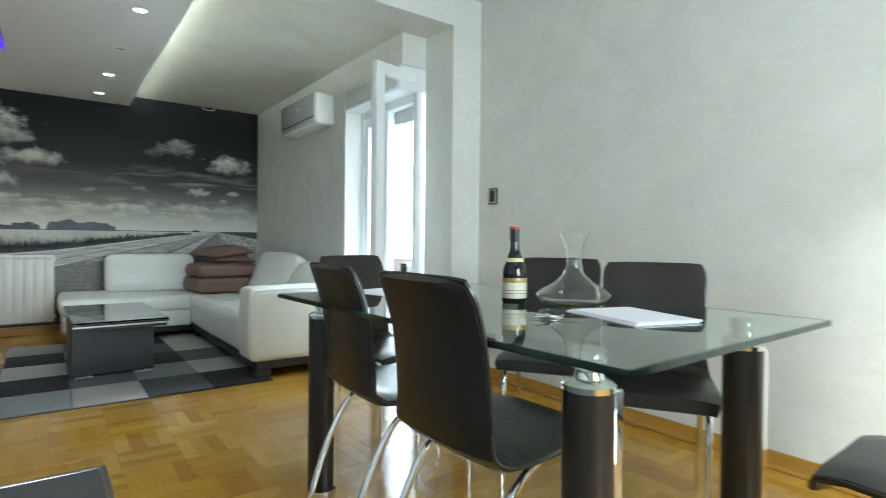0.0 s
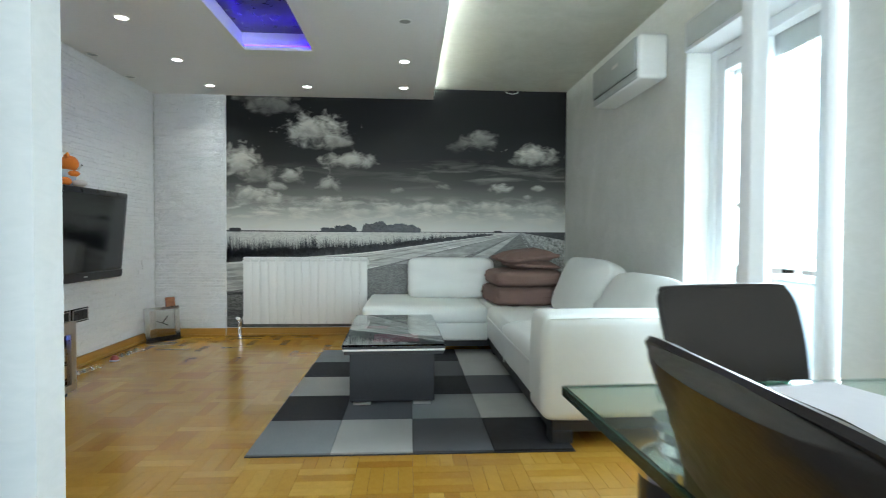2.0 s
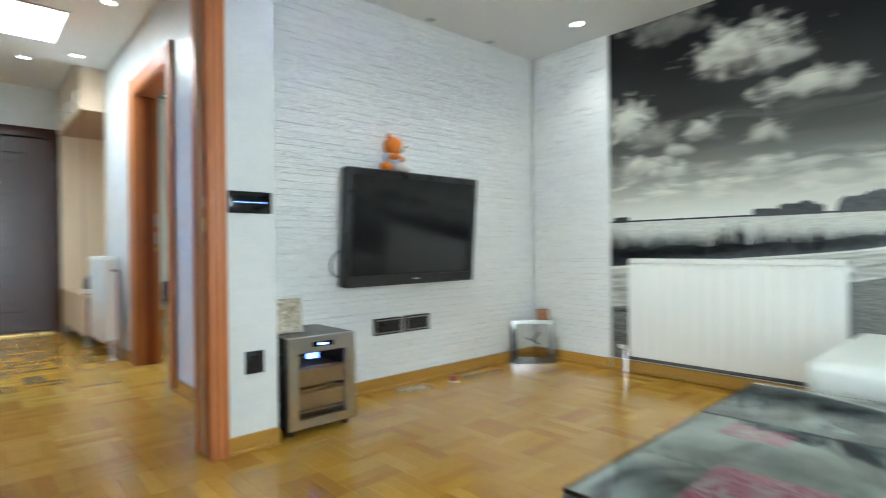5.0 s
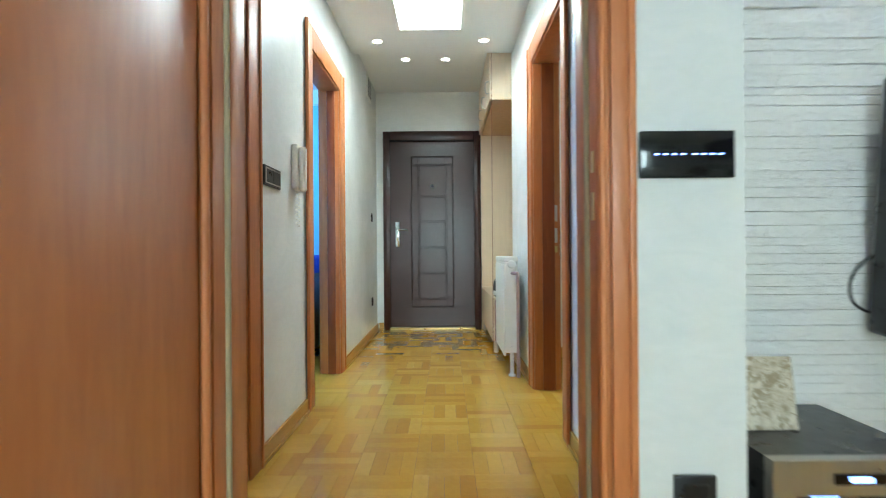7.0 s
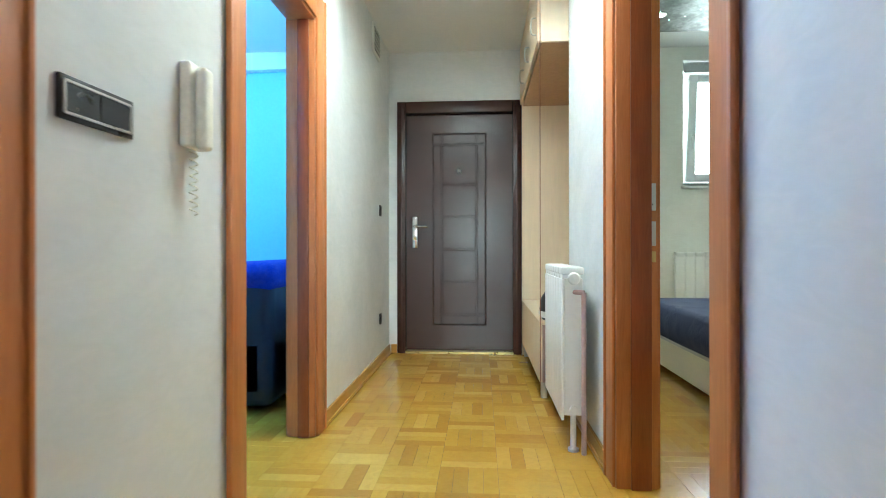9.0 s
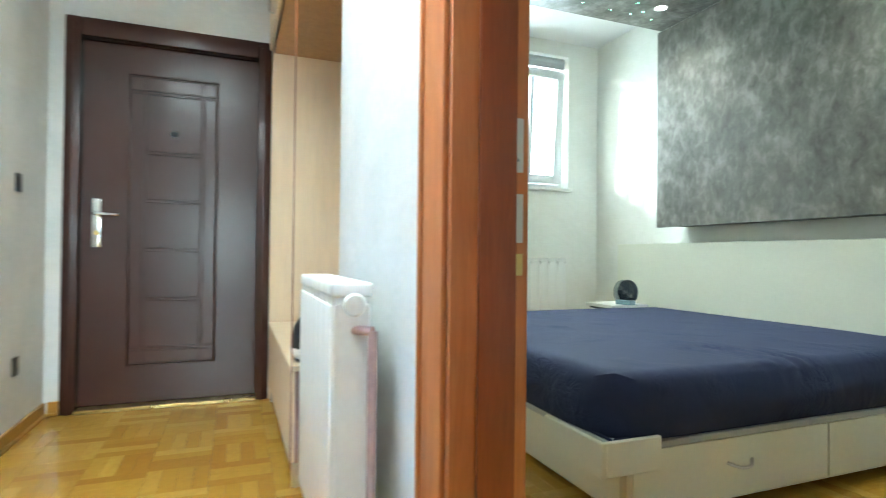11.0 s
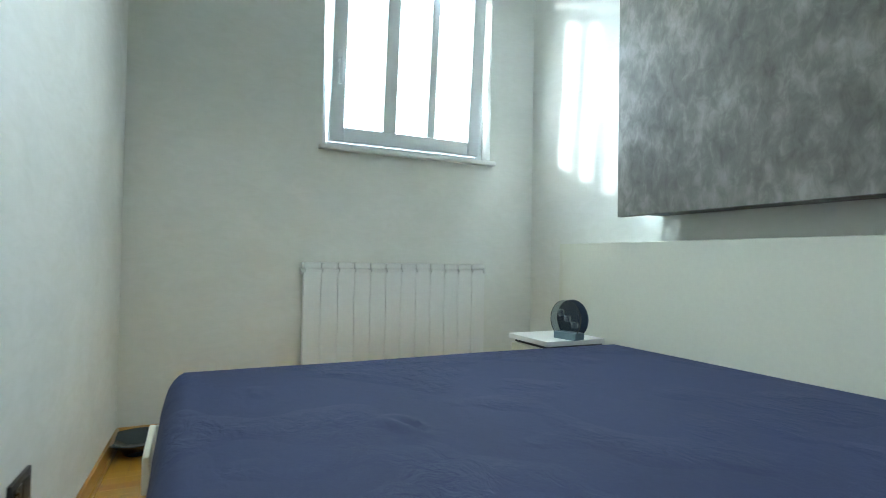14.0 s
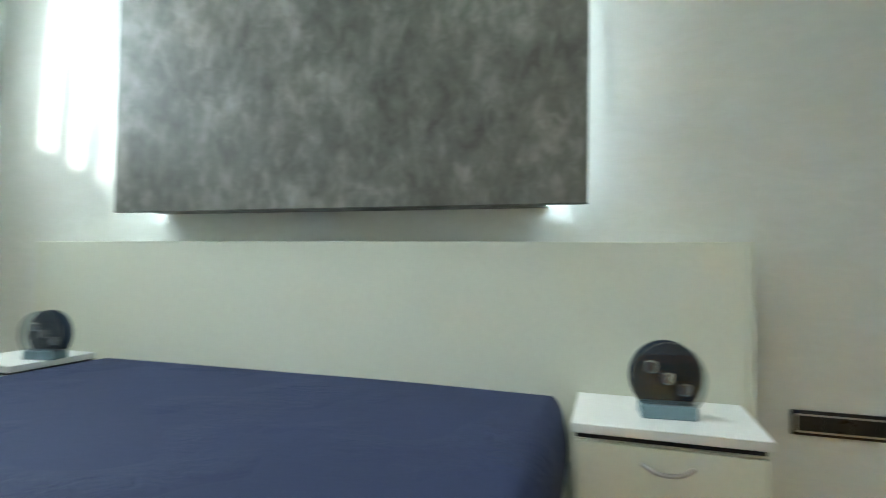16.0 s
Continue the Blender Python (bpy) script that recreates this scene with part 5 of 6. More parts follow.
# air conditioner
ac = thing("air_conditioner", "silver-fronted split air conditioner high on the wall", "air conditioner", PXN(2.11, 4.69, 2.055))
ACS = plain("air_conditioner_silver", (0.36, 0.38, 0.37), 0.42, 0.0, 60, 0.03)
part("housing", block(-0.41, 0.40, -0.18, 0, -0.135, 0.135, 0.025, 4), WHITE, ac)
part("front_panel", block(-0.39, 0.36, -0.193, -0.175, -0.07, 0.125, 0.008, 2), ACS, ac)
part("outlet_flap", block(-0.39, 0.37, -0.187, -0.14, -0.125, -0.078, 0.010, 3), SILVER, ac)
part("badge", block(0.0, 0.09, -0.1945, -0.192, 0.03, 0.05), STEEL, ac)
# black strip paints the shade in the groove above the flap
part("slot", block(-0.39, 0.37, -0.182, -0.176, -0.079, -0.071), BLACK, ac)
hook = thing("cable_loop", "short loose wire loop at the ceiling edge", "cable", pose(1.55, 6.36, 2.385))
part("wire", tube([(-0.06, 0, 0.01), (-0.05, -0.01, -0.02), (0, -0.02, -0.035), (0.05, -0.01, -0.025), (0.07, 0, -0.005)], 0.004, 6), WHITE, hook)

# ---- balcony door ----
win = thing("window_1", "white balcony door with one sash open inwards", "balcony door")
win["kind"] = "structure"
for b in ((3.22, 3.28, 0.03, 2.0), (4.02, 4.08, 0.03, 2.0), (3.28, 4.02, 0.03, 0.09), (3.28, 4.02, 1.94, 2.0)):
    part("window_frame", block(2.25, 2.32, b[0], b[1], b[2], b[3], 0.004, 1), PVC, win)


def sash(name, m, w, z0, z1, label, parent, handle=True):
    s = new(name)
    s.parent, s.matrix_basis = parent, m
    tagged(s, label)
    for b in ((0, 0.075, z0, z1), (w - 0.075, w, z0, z1), (0.075, w - 0.075, z0, z0 + 0.10), (0.075, w - 0.075, z1 - 0.075, z1)):
        part("stile", block(b[0], b[1], -0.03, 0.03, b[2], b[3], 0.005, 2), PVC, s)
    g = part("pane", block(0.075, w - 0.075, -0.004, 0.004, z0 + 0.10, z1 - 0.075), PANE, s)
    g.visible_shadow = False
    if handle:
        zm = z0 + (z1 - z0) * 0.50
        part("handle", tube([(w - 0.04, -0.03, zm), (w - 0.04, -0.065, zm), (w - 0.06, -0.07, zm), (w - 0.15, -0.07, zm)], 0.011), PVC, s)
        part("handle_plate", block(w - 0.055, w - 0.025, -0.036, -0.03, zm - 0.07, zm + 0.07, 0.002, 1), PVC, s)


sash("open_sash", pose(2.33, 3.262, 0, 0, 0, 192.5), 0.475, 0.06, 2.135, "open glazed sash", win)
sash("closed_sash", pose(2.285, 4.02, 0, 0, 0, -90), 0.38, 0.09, 1.94, "closed glazed sash", win, False)
# greyer than PVC: the cover's shade put into its colour; slats share it
SHUT = plain("cover_shade_and_slat_grey", (0.58, 0.61, 0.60), 0.45, 0, 50, 0.04)
sh = thing("roller_shutter_box", "white roller shutter box above the balcony door", "shutter box")
part("box", block(2.10, 2.36, 3.21, 4.09, 2.0, 2.17, 0.006, 2), PVC, sh)
part("cover", block(2.092, 2.10, 3.25, 4.05, 2.02, 2.15, 0.003, 1), SHUT, sh)
part("slats", block(2.33, 2.345, 3.28, 4.02, 1.84, 2.0, 0.003, 1), SHUT, sh)

# balcony and the houses across
ground = setting("ground", block(-60, 80, -60, 80, -6.2, -6.0), plain("asphalt", (0.06, 0.06, 0.06), 0.9, 0, 3, 0.2), "grey asphalt street below the flat", "ground")
setting("balcony_floor", block(2.42, 3.7, 2.6, 5.4, -0.15, -0.02), plain("balcony_tile", (0.45, 0.46, 0.48), 0.6), "pale balcony floor", "balcony")
par = thing("balcony_parapet", "pale blue-grey balcony parapet with a metal rail", "parapet")
par["kind"] = "structure"
part("panel", block(3.6, 3.68, 2.6, 5.4, -0.02, 0.62, 0.004, 1), plain("parapet_paint", (0.42, 0.50, 0.62), 0.7), par)
part("coping", block(3.56, 3.72, 2.6, 5.4, 0.62, 0.67, 0.006, 1), plain("coping_stone", (0.5, 0.5, 0.5), 0.8), par)
for z in (0.82, 1.0):
    part("rail", rod((3.64, 2.6, z), (3.64, 5.4, z), 0.016), PVC, par)
for y in (2.8, 3.6, 4.4, 5.2):
    part("post", rod((3.64, y, 0.67), (3.64, y, 1.0), 0.014), PVC, par)
HOUSE = plain("house_render", (0.72, 0.70, 0.68), 0.85, 0, 4, 0.05)
ROOF = plain("terracotta", (0.42, 0.16, 0.10), 0.8, 0, 8, 0.15)


def house(label, x, y, w, d, h):
    th = thing("apartment_building", label, "building", pose(x, y, -6.0))
    part("wall", block(0, d, -w / 2, w / 2, 0, h), HOUSE, th)
    rf = bmesh.new()
    v = [rf.verts.new(c) for c in ((-0.4, -w / 2 - 0.4, h), (d + 0.4, -w / 2 - 0.4, h), (d + 0.4, w / 2 + 0.4, h), (-0.4, w / 2 + 0.4, h), (d / 2, -w / 2 + 1.5, h + 2), (d / 2, w / 2 - 1.5, h + 2))]
    for f in ((0, 1, 4), (1, 2, 5, 4), (2, 3, 5), (3, 0, 4, 5), (3, 2, 1, 0)):
        rf.faces.new([v[i] for i in f])
    part("roof", rf, ROOF, th)
    for k in range(int(h // 2.8)):
        part("ledge", block(-0.06, 0, -w / 2, w / 2, 2.8 * k + 2.7, 2.8 * k + 2.85), WHITE, th)
        for j in range(int(w // 2.4)):
            yy = -w / 2 + 1.2 + j * 2.4
            wn = part("window", block(-0.03, 0.0, yy - 0.6, yy + 0.6, 2.8 * k + 0.9, 2.8 * k + 2.3), PVC, th)
            part("pane", block(-0.05, -0.03, yy - 0.5, yy + 0.5, 2.8 * k + 1.0, 2.8 * k + 2.2), SCREEN, wn)


house("pale rendered house with a terracotta roof across the street", 20, 16, 20, 9, 11.2)
house("pale rendered house beyond the balcony", 24, 38, 22, 9, 19.6)


# ---- dining area ----
tb = thing("dining_table", "glass-topped dining table on four leather-wrapped legs", "dining table", pose(0.858, 0.49, 0, 0, 0, 2.0))
part("tabletop", block(0, 0.965, 0, 1.475, 0.715, 0.73, 0.0015, 1), GLASS_T, tb, "clear greenish glass top")
for q in ((-0.003, 0.003, 0, 1.475), (0.962, 0.968, 0, 1.475), (0.003, 0.962, -0.003, 0.003), (0.003, 0.962, 1.472, 1.478)):
    part("glass_edge", block(*q, 0.7155, 0.7295), GREEN_EDGE, tb, "green polished glass edge")
for x, y in ((0.108, 0.155), (0.80, 0.155), (0.112, 1.33), (0.80, 1.33)):
    lg = part("leg", rod((x, y, 0.02), (x, y, 0.655), 0.051, None, 32), LEATHER_B, tb)
    part("foot_ring", rod((x, y, 0.0), (x, y, 0.022), 0.053, None, 32), CHROME, lg)
    part("cap", lathe([(0.052, 0.648), (0.053, 0.66), (0.042, 0.668), (0.030, 0.672), (0.026, 0.684), (0.034, 0.692), (0.034, 0.700), (0.028, 0.706), (0.036, 0.715), (0.0, 0.715)], 28, None, (x, y, 0)), CHROME, lg, "chrome cap")
    part("chrome_strip", block(x + 0.02, x + 0.05, y - 0.046, y - 0.036, 0.03, 0.65, 0.003, 1), CHROME, lg)


def chair_shell():
    """Seat and back in one bent leather sheet; faces +x, centred on the seat."""
    line = [(0.215, 0.425), (0.205, 0.452), (0.15, 0.462), (0.05, 0.456), (-0.08, 0.448), (-0.145, 0.452), (-0.178, 0.478), (-0.19, 0.53), (-0.198, 0.62), (-0.212, 0.72), (-0.234, 0.795), (-0.248, 0.828), (-0.256, 0.845), (-0.260, 0.853)]
    width = [0.36, 0.38, 0.39, 0.40, 0.40, 0.39, 0.375, 0.36, 0.352, 0.352, 0.356, 0.350, 0.332, 0.296]
    return line, width


def chair(m, label):
    th = thing("dining_chair", label, "chair", m, "chairs round the dining table")
    line, width = chair_shell()

    def sheet(i0, i1, thick):
        bm = bmesh.new()
        n = 9
        rows = []
        for i in range(i0, i1 + 1):
            x, z = line[i]
            a, b = line[max(i - 1, 0)], line[min(i + 1, len(line) - 1)]
            t = Vector((b[0] - a[0], 0, b[1] - a[1])).normalized()
            nrm = Vector((-t.z, 0, t.x))
            up, dn = [], []
            for j in range(n):
                v = j / (n - 1) * 2 - 1
                w = width[i] / 2
                hollow = 0.018 * (v * v) * (1 if i > 6 else 0.3)
                edge = thick / 2 * (1 - 0.55 * abs(v) ** 6)
                c = Vector((x + hollow, v * w, z))
                up.append(bm.verts.new(c + nrm * edge)), dn.append(bm.verts.new(c - nrm * edge))
            rows.append((up, dn))
        for (u0, d0), (u1, d1) in zip(rows, rows[1:]):
            for j in range(n - 1):
                bm.faces.new((u0[j], u0[j + 1], u1[j + 1], u1[j])), bm.faces.new((d0[j + 1], d0[j], d1[j], d1[j + 1]))
            bm.faces.new((u0[0], u1[0], d1[0], d0[0])), bm.faces.new((u1[-1], u0[-1], d0[-1], d1[-1]))
        for u, d in (rows[0], rows[-1]):
            for j in range(n - 1):
                bm.faces.new((u[j], u[j + 1], d[j + 1], d[j]))
        bmesh.ops.recalc_face_normals(bm, faces=bm.faces)
        return bm
    part("seat", sheet(0, 6, 0.036), LEATHER_B, th)
    part("backrest", sheet(6, len(line) - 1, 0.032), LEATHER_B, th)
    rim = [(x + 0.018, width[i] / 2, z) for i, (x, z) in enumerate(line) if i > 6]
    part("back_piping", tube(rim + [(-0.246, 0.0, 0.855)] + [(x, -y, z) for x, y, z in rim[::-1]], 0.0065, 6), LEATHER_B, th)
    for s in (-1, 1):
        y = s * 0.165
        part("side_piping", tube([(x + (0.018 if i > 6 else 0.006), s * (width[i] / 2 - 0.002), z) for i, (x, z) in enumerate(line[:8])], 0.006, 6), LEATHER_B, th)
        part("front_leg", tube([(0.19, y, 0.0), (0.185, y, 0.2), (0.178, y, 0.34), (0.15, y, 0.41), (0.08, y * 0.9, 0.43)], 0.011, 10), CHROME, th)
        part("rear_leg", tube([(0.10, y * 0.8, 0.425), (0.0, y * 0.95, 0.425), (-0.09, y, 0.38), (-0.17, y, 0.25), (-0.225, y, 0.10), (-0.25, y, 0.0)], 0.011, 10), CHROME, th)
    part("cross_bar", rod((0.08, -0.15, 0.428), (0.08, 0.15, 0.428), 0.009), CHROME, th)
    return th


first = chair(pose(1.03, 1.0, 0, 0, 0, 1), "black leather dining chair with arched chrome legs, pulled slightly out")
copy_thing(first, pose(1.06, 1.53, 0, 0, 0, -3))
head = copy_thing(first, pose(1.32, 2.07, 0, 0, 0, -79))
tagged(head, "black leather dining chair at the head of the glass table")
for q in (pose(1.83, 1.53, 0, 0, 0, 214), pose(1.78, 1.03, 0, 0, 0, 212)):
    tagged(copy_thing(first, q), "black leather dining chair on the wall side of the glass table")
tagged(copy_thing(first, pose(1.58, 0.20, 0, 0, 0, 92)), "black leather dining chair at the near end of the glass table")

bt = thing("wine_bottle", "full dark brandy bottle with a cream label", "bottle", pose(1.36, 1.275, 0.73) @ Matrix.Diagonal((1.0, 1.0, 0.84, 1)))
part("glass", lathe([(0.0, 0.003), (0.036, 0.0), (0.040, 0.006), (0.040, 0.120), (0.037, 0.142), (0.026, 0.178), (0.0165, 0.210), (0.0140, 0.29), (0.0165, 0.293), (0.0165, 0.30), (0.0, 0.30)], 32), plain("dark_bottle_glass", (0.006, 0.008, 0.007), 0.06), bt)
part("label", lathe([(0.0405, 0.022), (0.0408, 0.023), (0.0408, 0.082), (0.0405, 0.083)], 32), plain("label_paper", (0.60, 0.56, 0.44), 0.6, 0, 70, 0.15), bt, "cream paper label")
part("label_band", lathe([(0.041, 0.083), (0.0412, 0.084), (0.0412, 0.100), (0.041, 0.101)], 32), plain("label_gold", (0.35, 0.26, 0.10), 0.4, 0.5), bt)
for z in (0.040, 0.052):
    part("print_bar", lathe([(0.04095, z), (0.0411, z + 0.0004), (0.0411, z + 0.0014), (0.04095, z + 0.0018)], 32), LACQUER, bt)
part("seal", lathe([(0.0305, 0.166), (0.0318, 0.164), (0.0272, 0.178), (0.026, 0.179)], 32), plain("seal_paper", (0.55, 0.48, 0.28), 0.6), bt)
part("capsule", lathe([(0.0152, 0.235), (0.0158, 0.25), (0.0172, 0.292), (0.0172, 0.301), (0.0, 0.302)], 28), BLACK, bt), part("cap_top", lathe([(0.0176, 0.292), (0.0178, 0.302), (0.0, 0.304)], 28), plain("red_foil", (0.45, 0.02, 0.02), 0.35), bt)
dc = thing("decanter", "clear wide-bellied glass wine decanter with a flared neck", "decanter", pose(1.47, 1.115, 0.73) @ Matrix.Diagonal((1.03, 1.03, 0.82, 1)))
part("body", lathe([(0.0, 0.002), (0.060, 0.0), (0.098, 0.014), (0.115, 0.034), (0.116, 0.046), (0.098, 0.066), (0.058, 0.094), (0.032, 0.125), (0.024, 0.16), (0.024, 0.20), (0.032, 0.245), (0.046, 0.285), (0.043, 0.285), (0.0295, 0.245), (0.0215, 0.20), (0.0215, 0.16), (0.029, 0.125), (0.055, 0.092), (0.095, 0.063), (0.112, 0.045), (0.111, 0.035), (0.095, 0.018), (0.058, 0.006), (0.0, 0.007)], 48), GLASS, dc)
pp = thing("paper_stack", "loose stack of white papers on the glass table", "papers", pose(1.40, 0.865, 0.7305, 0, 0, -16))
for k in range(6):
    part("sheet", block(-0.105 + 0.004 * k, 0.105 + 0.003 * k, -0.148 + 0.003 * (k % 3), 0.148 - 0.004 * (k % 2), k * 0.0011, k * 0.0011 + 0.0008), PAPER, pp)
p2 = thing("paper_sheet", "white sheet on the far end of the glass table", "paper", pose(1.18, 1.80, 0.7305, 0, 0, 12))
part("sheet", block(-0.105, 0.105, -0.148, 0.148, 0, 0.001), PAPER, p2)
ky = thing("key_ring", "bunch of steel keys on the glass table", "keys", pose(1.19, 0.94, 0.7305, 0, 0, 25))
part("ring", tube([(0.018 * math.cos(a), 0.018 * math.sin(a), 0.004) for a in (i * math.pi / 6 for i in range(13))], 0.0018, 6), CHROME, ky)
for k, a in enumerate((0, 40, 85, 150)):
    c, s = math.cos(radians(a)), math.sin(radians(a))
    kk = block(0.016, 0.07, -0.006, 0.006, 0.001 + k * 0.003, 0.0035 + k * 0.003, 0.001, 1)
    add_box(kk, 0.012, 0.034, -0.012, 0.012, 0.001 + k * 0.003, 0.0035 + k * 0.003, 0.001, 1)
    part("key", kk, CHROME, ky).matrix_basis = pose(0, 0, 0, 0, 0, a)
fr = thing("refrigerator", "tall pale grey fridge beside the partition", "fridge", pose(-0.80, 2.25, 0))
FG = plain("fridge_enamel", (0.52, 0.56, 0.60), 0.3, 0.2, 30, 0.03)
part("body", block(-0.30, 0.30, -0.28, 0.30, 0.02, 1.98, 0.03, 4), FG, fr)
part("door", block(-0.298, 0.302, -0.34, -0.285, 0.66, 1.975, 0.025, 4), FG, fr), part("door", block(-0.298, 0.302, -0.34, -0.285, 0.05, 0.645, 0.025, 4), FG, fr)
kw = thing("window_2", "white kitchen window", "window")
kw["kind"] = "structure"
for b in ((0.30, 0.36, 0.9, 2.1), (1.63, 1.7, 0.9, 2.1), (0.36, 1.63, 0.9, 0.97), (0.36, 1.63, 2.03, 2.1), (1.045, 1.105, 0.97, 2.03)):
    part("window_frame", block(b[0], b[1], -2.33, -2.27, b[2], b[3], 0.004, 1), PVC, kw)

# ---- bedroom ----
bed = thing("bed", "cream bed with drawers and a navy fitted sheet", "bed")
part("box", block(-6.08, -4.195, 4.86, 6.74, 0.03, 0.255, 0.002, 1), BEDWHITE, bed)
part("deck", block(-6.12, -4.17, 4.80, 6.745, 0.255, 0.278, 0.003, 1), SILVER, bed, "grey edged bed deck")
for i in range(2):
    d = part("drawer", block(-4.195, -4.178, 4.875 + i * 0.935, 5.80 + i * 0.935, 0.045, 0.25, 0.002, 1), BEDWHITE, bed)
    y = 5.34 + i * 0.935
    part("handle", tube([(-4.178, y - 0.06, 0.165), (-4.155, y - 0.03, 0.155), (-4.15, y, 0.152), (-4.155, y + 0.03, 0.155), (-4.178, y + 0.06, 0.165)], 0.006, 8), STEEL, d)
part("corner_post", block(-4.215, -4.18, 4.85, 4.875, 0.03, 0.25, 0.002, 1), STEEL, bed)
for x0, x1, sx in ((-6.18, -5.85, -6.18), (-4.485, -4.155, -4.175)):
    part("corner_guard", block(x0, x1, 4.735, 4.755, 0.19, 0.30, 0.003, 1), BEDWHITE, bed)
    part("corner_guard", block(sx, sx + 0.02, 4.755, 4.97, 0.19, 0.30, 0.003, 1), BEDWHITE, bed)


def mattress():
    """A wide soft block under a fitted sheet: rounded, gathered at the corners, creased here and there."""
    x0, x1, y0, y1, z0, z1 = -6.115, -4.17, 4.785, 6.752, 0.275, 0.497
    bm = bmesh.new()
    nx, ny, nz = 150, 150, 14
    c = Vector(((x0 + x1) / 2, (y0 + y1) / 2))
    hx, hy, r = (x1 - x0) / 2, (y1 - y0) / 2, 0.07

    def place(u, v, k):
        # k below 0: on the top; else the way down the side
        px, py = u * hx, v * hy
        e = 12
        s = (abs(u) ** e + abs(v) ** e) ** (1 / e) / max(abs(u), abs(v)) if u or v else 1.0
        px, py = px / s, py / s
        out = max(abs(u), abs(v))
        z = z1
        edge = min(hx - abs(px), hy - abs(py))
        if edge < r:
            z -= r - math.sqrt(max(r * r - (r - edge) ** 2, 0))
        z += 0.006 * noise.noise(Vector((px * 1.3, py * 1.3, 0)))
        for cx, cy, rx, ry, a in ((-0.1, -0.47, 0.12, 0.07, 0.026), (0.61, -0.25, 0.22, 0.2, 0.016), (0.86, -0.12, 0.26, 0.2, 0.015), (-0.55, -0.74, 0.08, 0.05, 0.016)):
            d = math.hypot((px - cx) / rx, (py - cy) / ry)
            if d < 1:
                z += a * (1 - d * d) * (0.5 - abs(noise.noise(Vector((px * 5 + py * 2 + cx, py * 24 - px * 5, 3)))) * 1.6)
        return Vector((c.x + px, c.y + py, z))
    grid = [[bm.verts.new(place(-1 + 2 * i / nx, -1 + 2 * j / ny, -1)) for j in range(ny + 1)] for i in range(nx + 1)]
    for i in range(nx):
        for j in range(ny):
            bm.faces.new((grid[i][j], grid[i + 1][j], grid[i + 1][j + 1], grid[i][j + 1]))
    rim = [grid[i][0] for i in range(nx)] + [grid[nx][j] for j in range(ny)] + [grid[i][ny] for i in range(nx, 0, -1)] + [grid[0][j] for j in range(ny, 0, -1)]
    prev = rim
    for k in range(1, nz + 1):
        ring = []
        t = k / nz
        for v in rim:
            d = Vector((v.co.x - c.x, v.co.y - c.y))
            corner = min(1, max(0, (abs(d.x) / hx) * (abs(d.y) / hy) * 3 - 2))
            out = d.normalized()
            fold = (0.006 + 0.018 * corner) * noise.noise(Vector((v.co.x * 9, v.co.y * 9, t * 1.2))) * math.sin(math.pi * min(1, t * 1.1))
            bulge = 0.016 * math.sin(math.pi * t) - 0.02 * t * t
            ring.append(bm.verts.new((v.co.x + out.x * (bulge + fold), v.co.y + out.y * (bulge + fold), v.co.z * (1 - t) + z0 * t)))
        for a in range(len(rim)):
            b = (a + 1) % len(rim)
            bm.faces.new((prev[a], ring[a], ring[b], prev[b]))
        prev = ring
    return bm


def sheet_cloth():
    """Navy cotton, pressed into fine wrinkles here and there."""
    n = Nodes("navy_sheet")
    weave = n.noise(260, 4)
    folds = n.noise(13, 5, (1.0, 1.7, 1), 0.9, 0.62)
    zone = n.span(n.noise(1.9, 2), 0.5, 0.62, 0.08, 1.0)
    n.set(Base_Color=n.ramp(n.math('ADD', n.math('MULTIPLY', weave, 0.5), n.math('MULTIPLY', n.noise(2.5, 3), 0.5)), (0.3, (0.0098, 0.0168, 0.056)), (0.7, (0.0148, 0.025, 0.078))), Roughness=0.85)
    n.bump(n.math('ADD', n.math('MULTIPLY', n.math('MULTIPLY', folds, zone), 1.0), n.math('MULTIPLY', weave, 0.03)), 0.6, 0.03)
    return n.m


SHEET = sheet_cloth()
mt = thing("mattress", "thick mattress in a creased navy fitted sheet", "mattress")
part("fitted_sheet", mattress(), SHEET, mt)
part("hem", tube([(-6.09, 4.82, 0.282), (-5.15, 4.80, 0.282), (-4.22, 4.82, 0.282)], 0.006, 6), SHEET, mt), part("hem", tube([(-4.215, 4.83, 0.282), (-4.20, 5.8, 0.282), (-4.215, 6.7, 0.282)], 0.006, 6), SHEET, mt)
hb = thing("headboard", "wide cream laminate headboard against the wall", "headboard")
part("panel", block(-6.545, -3.66, 6.755, 6.80, 0.02, 0.985, 0.002, 1), BEDWHITE, hb)
for x in (-6.567, -3.66):
    part("end_panel", block(x, x + 0.022, 6.757, 6.86, 0, 0.985, 0.002, 1), BEDWHITE, hb)
part("shelf", block(-6.543, -3.662, 6.80, 6.86, 0.965, 0.985, 0.002, 1), BEDWHITE, hb)


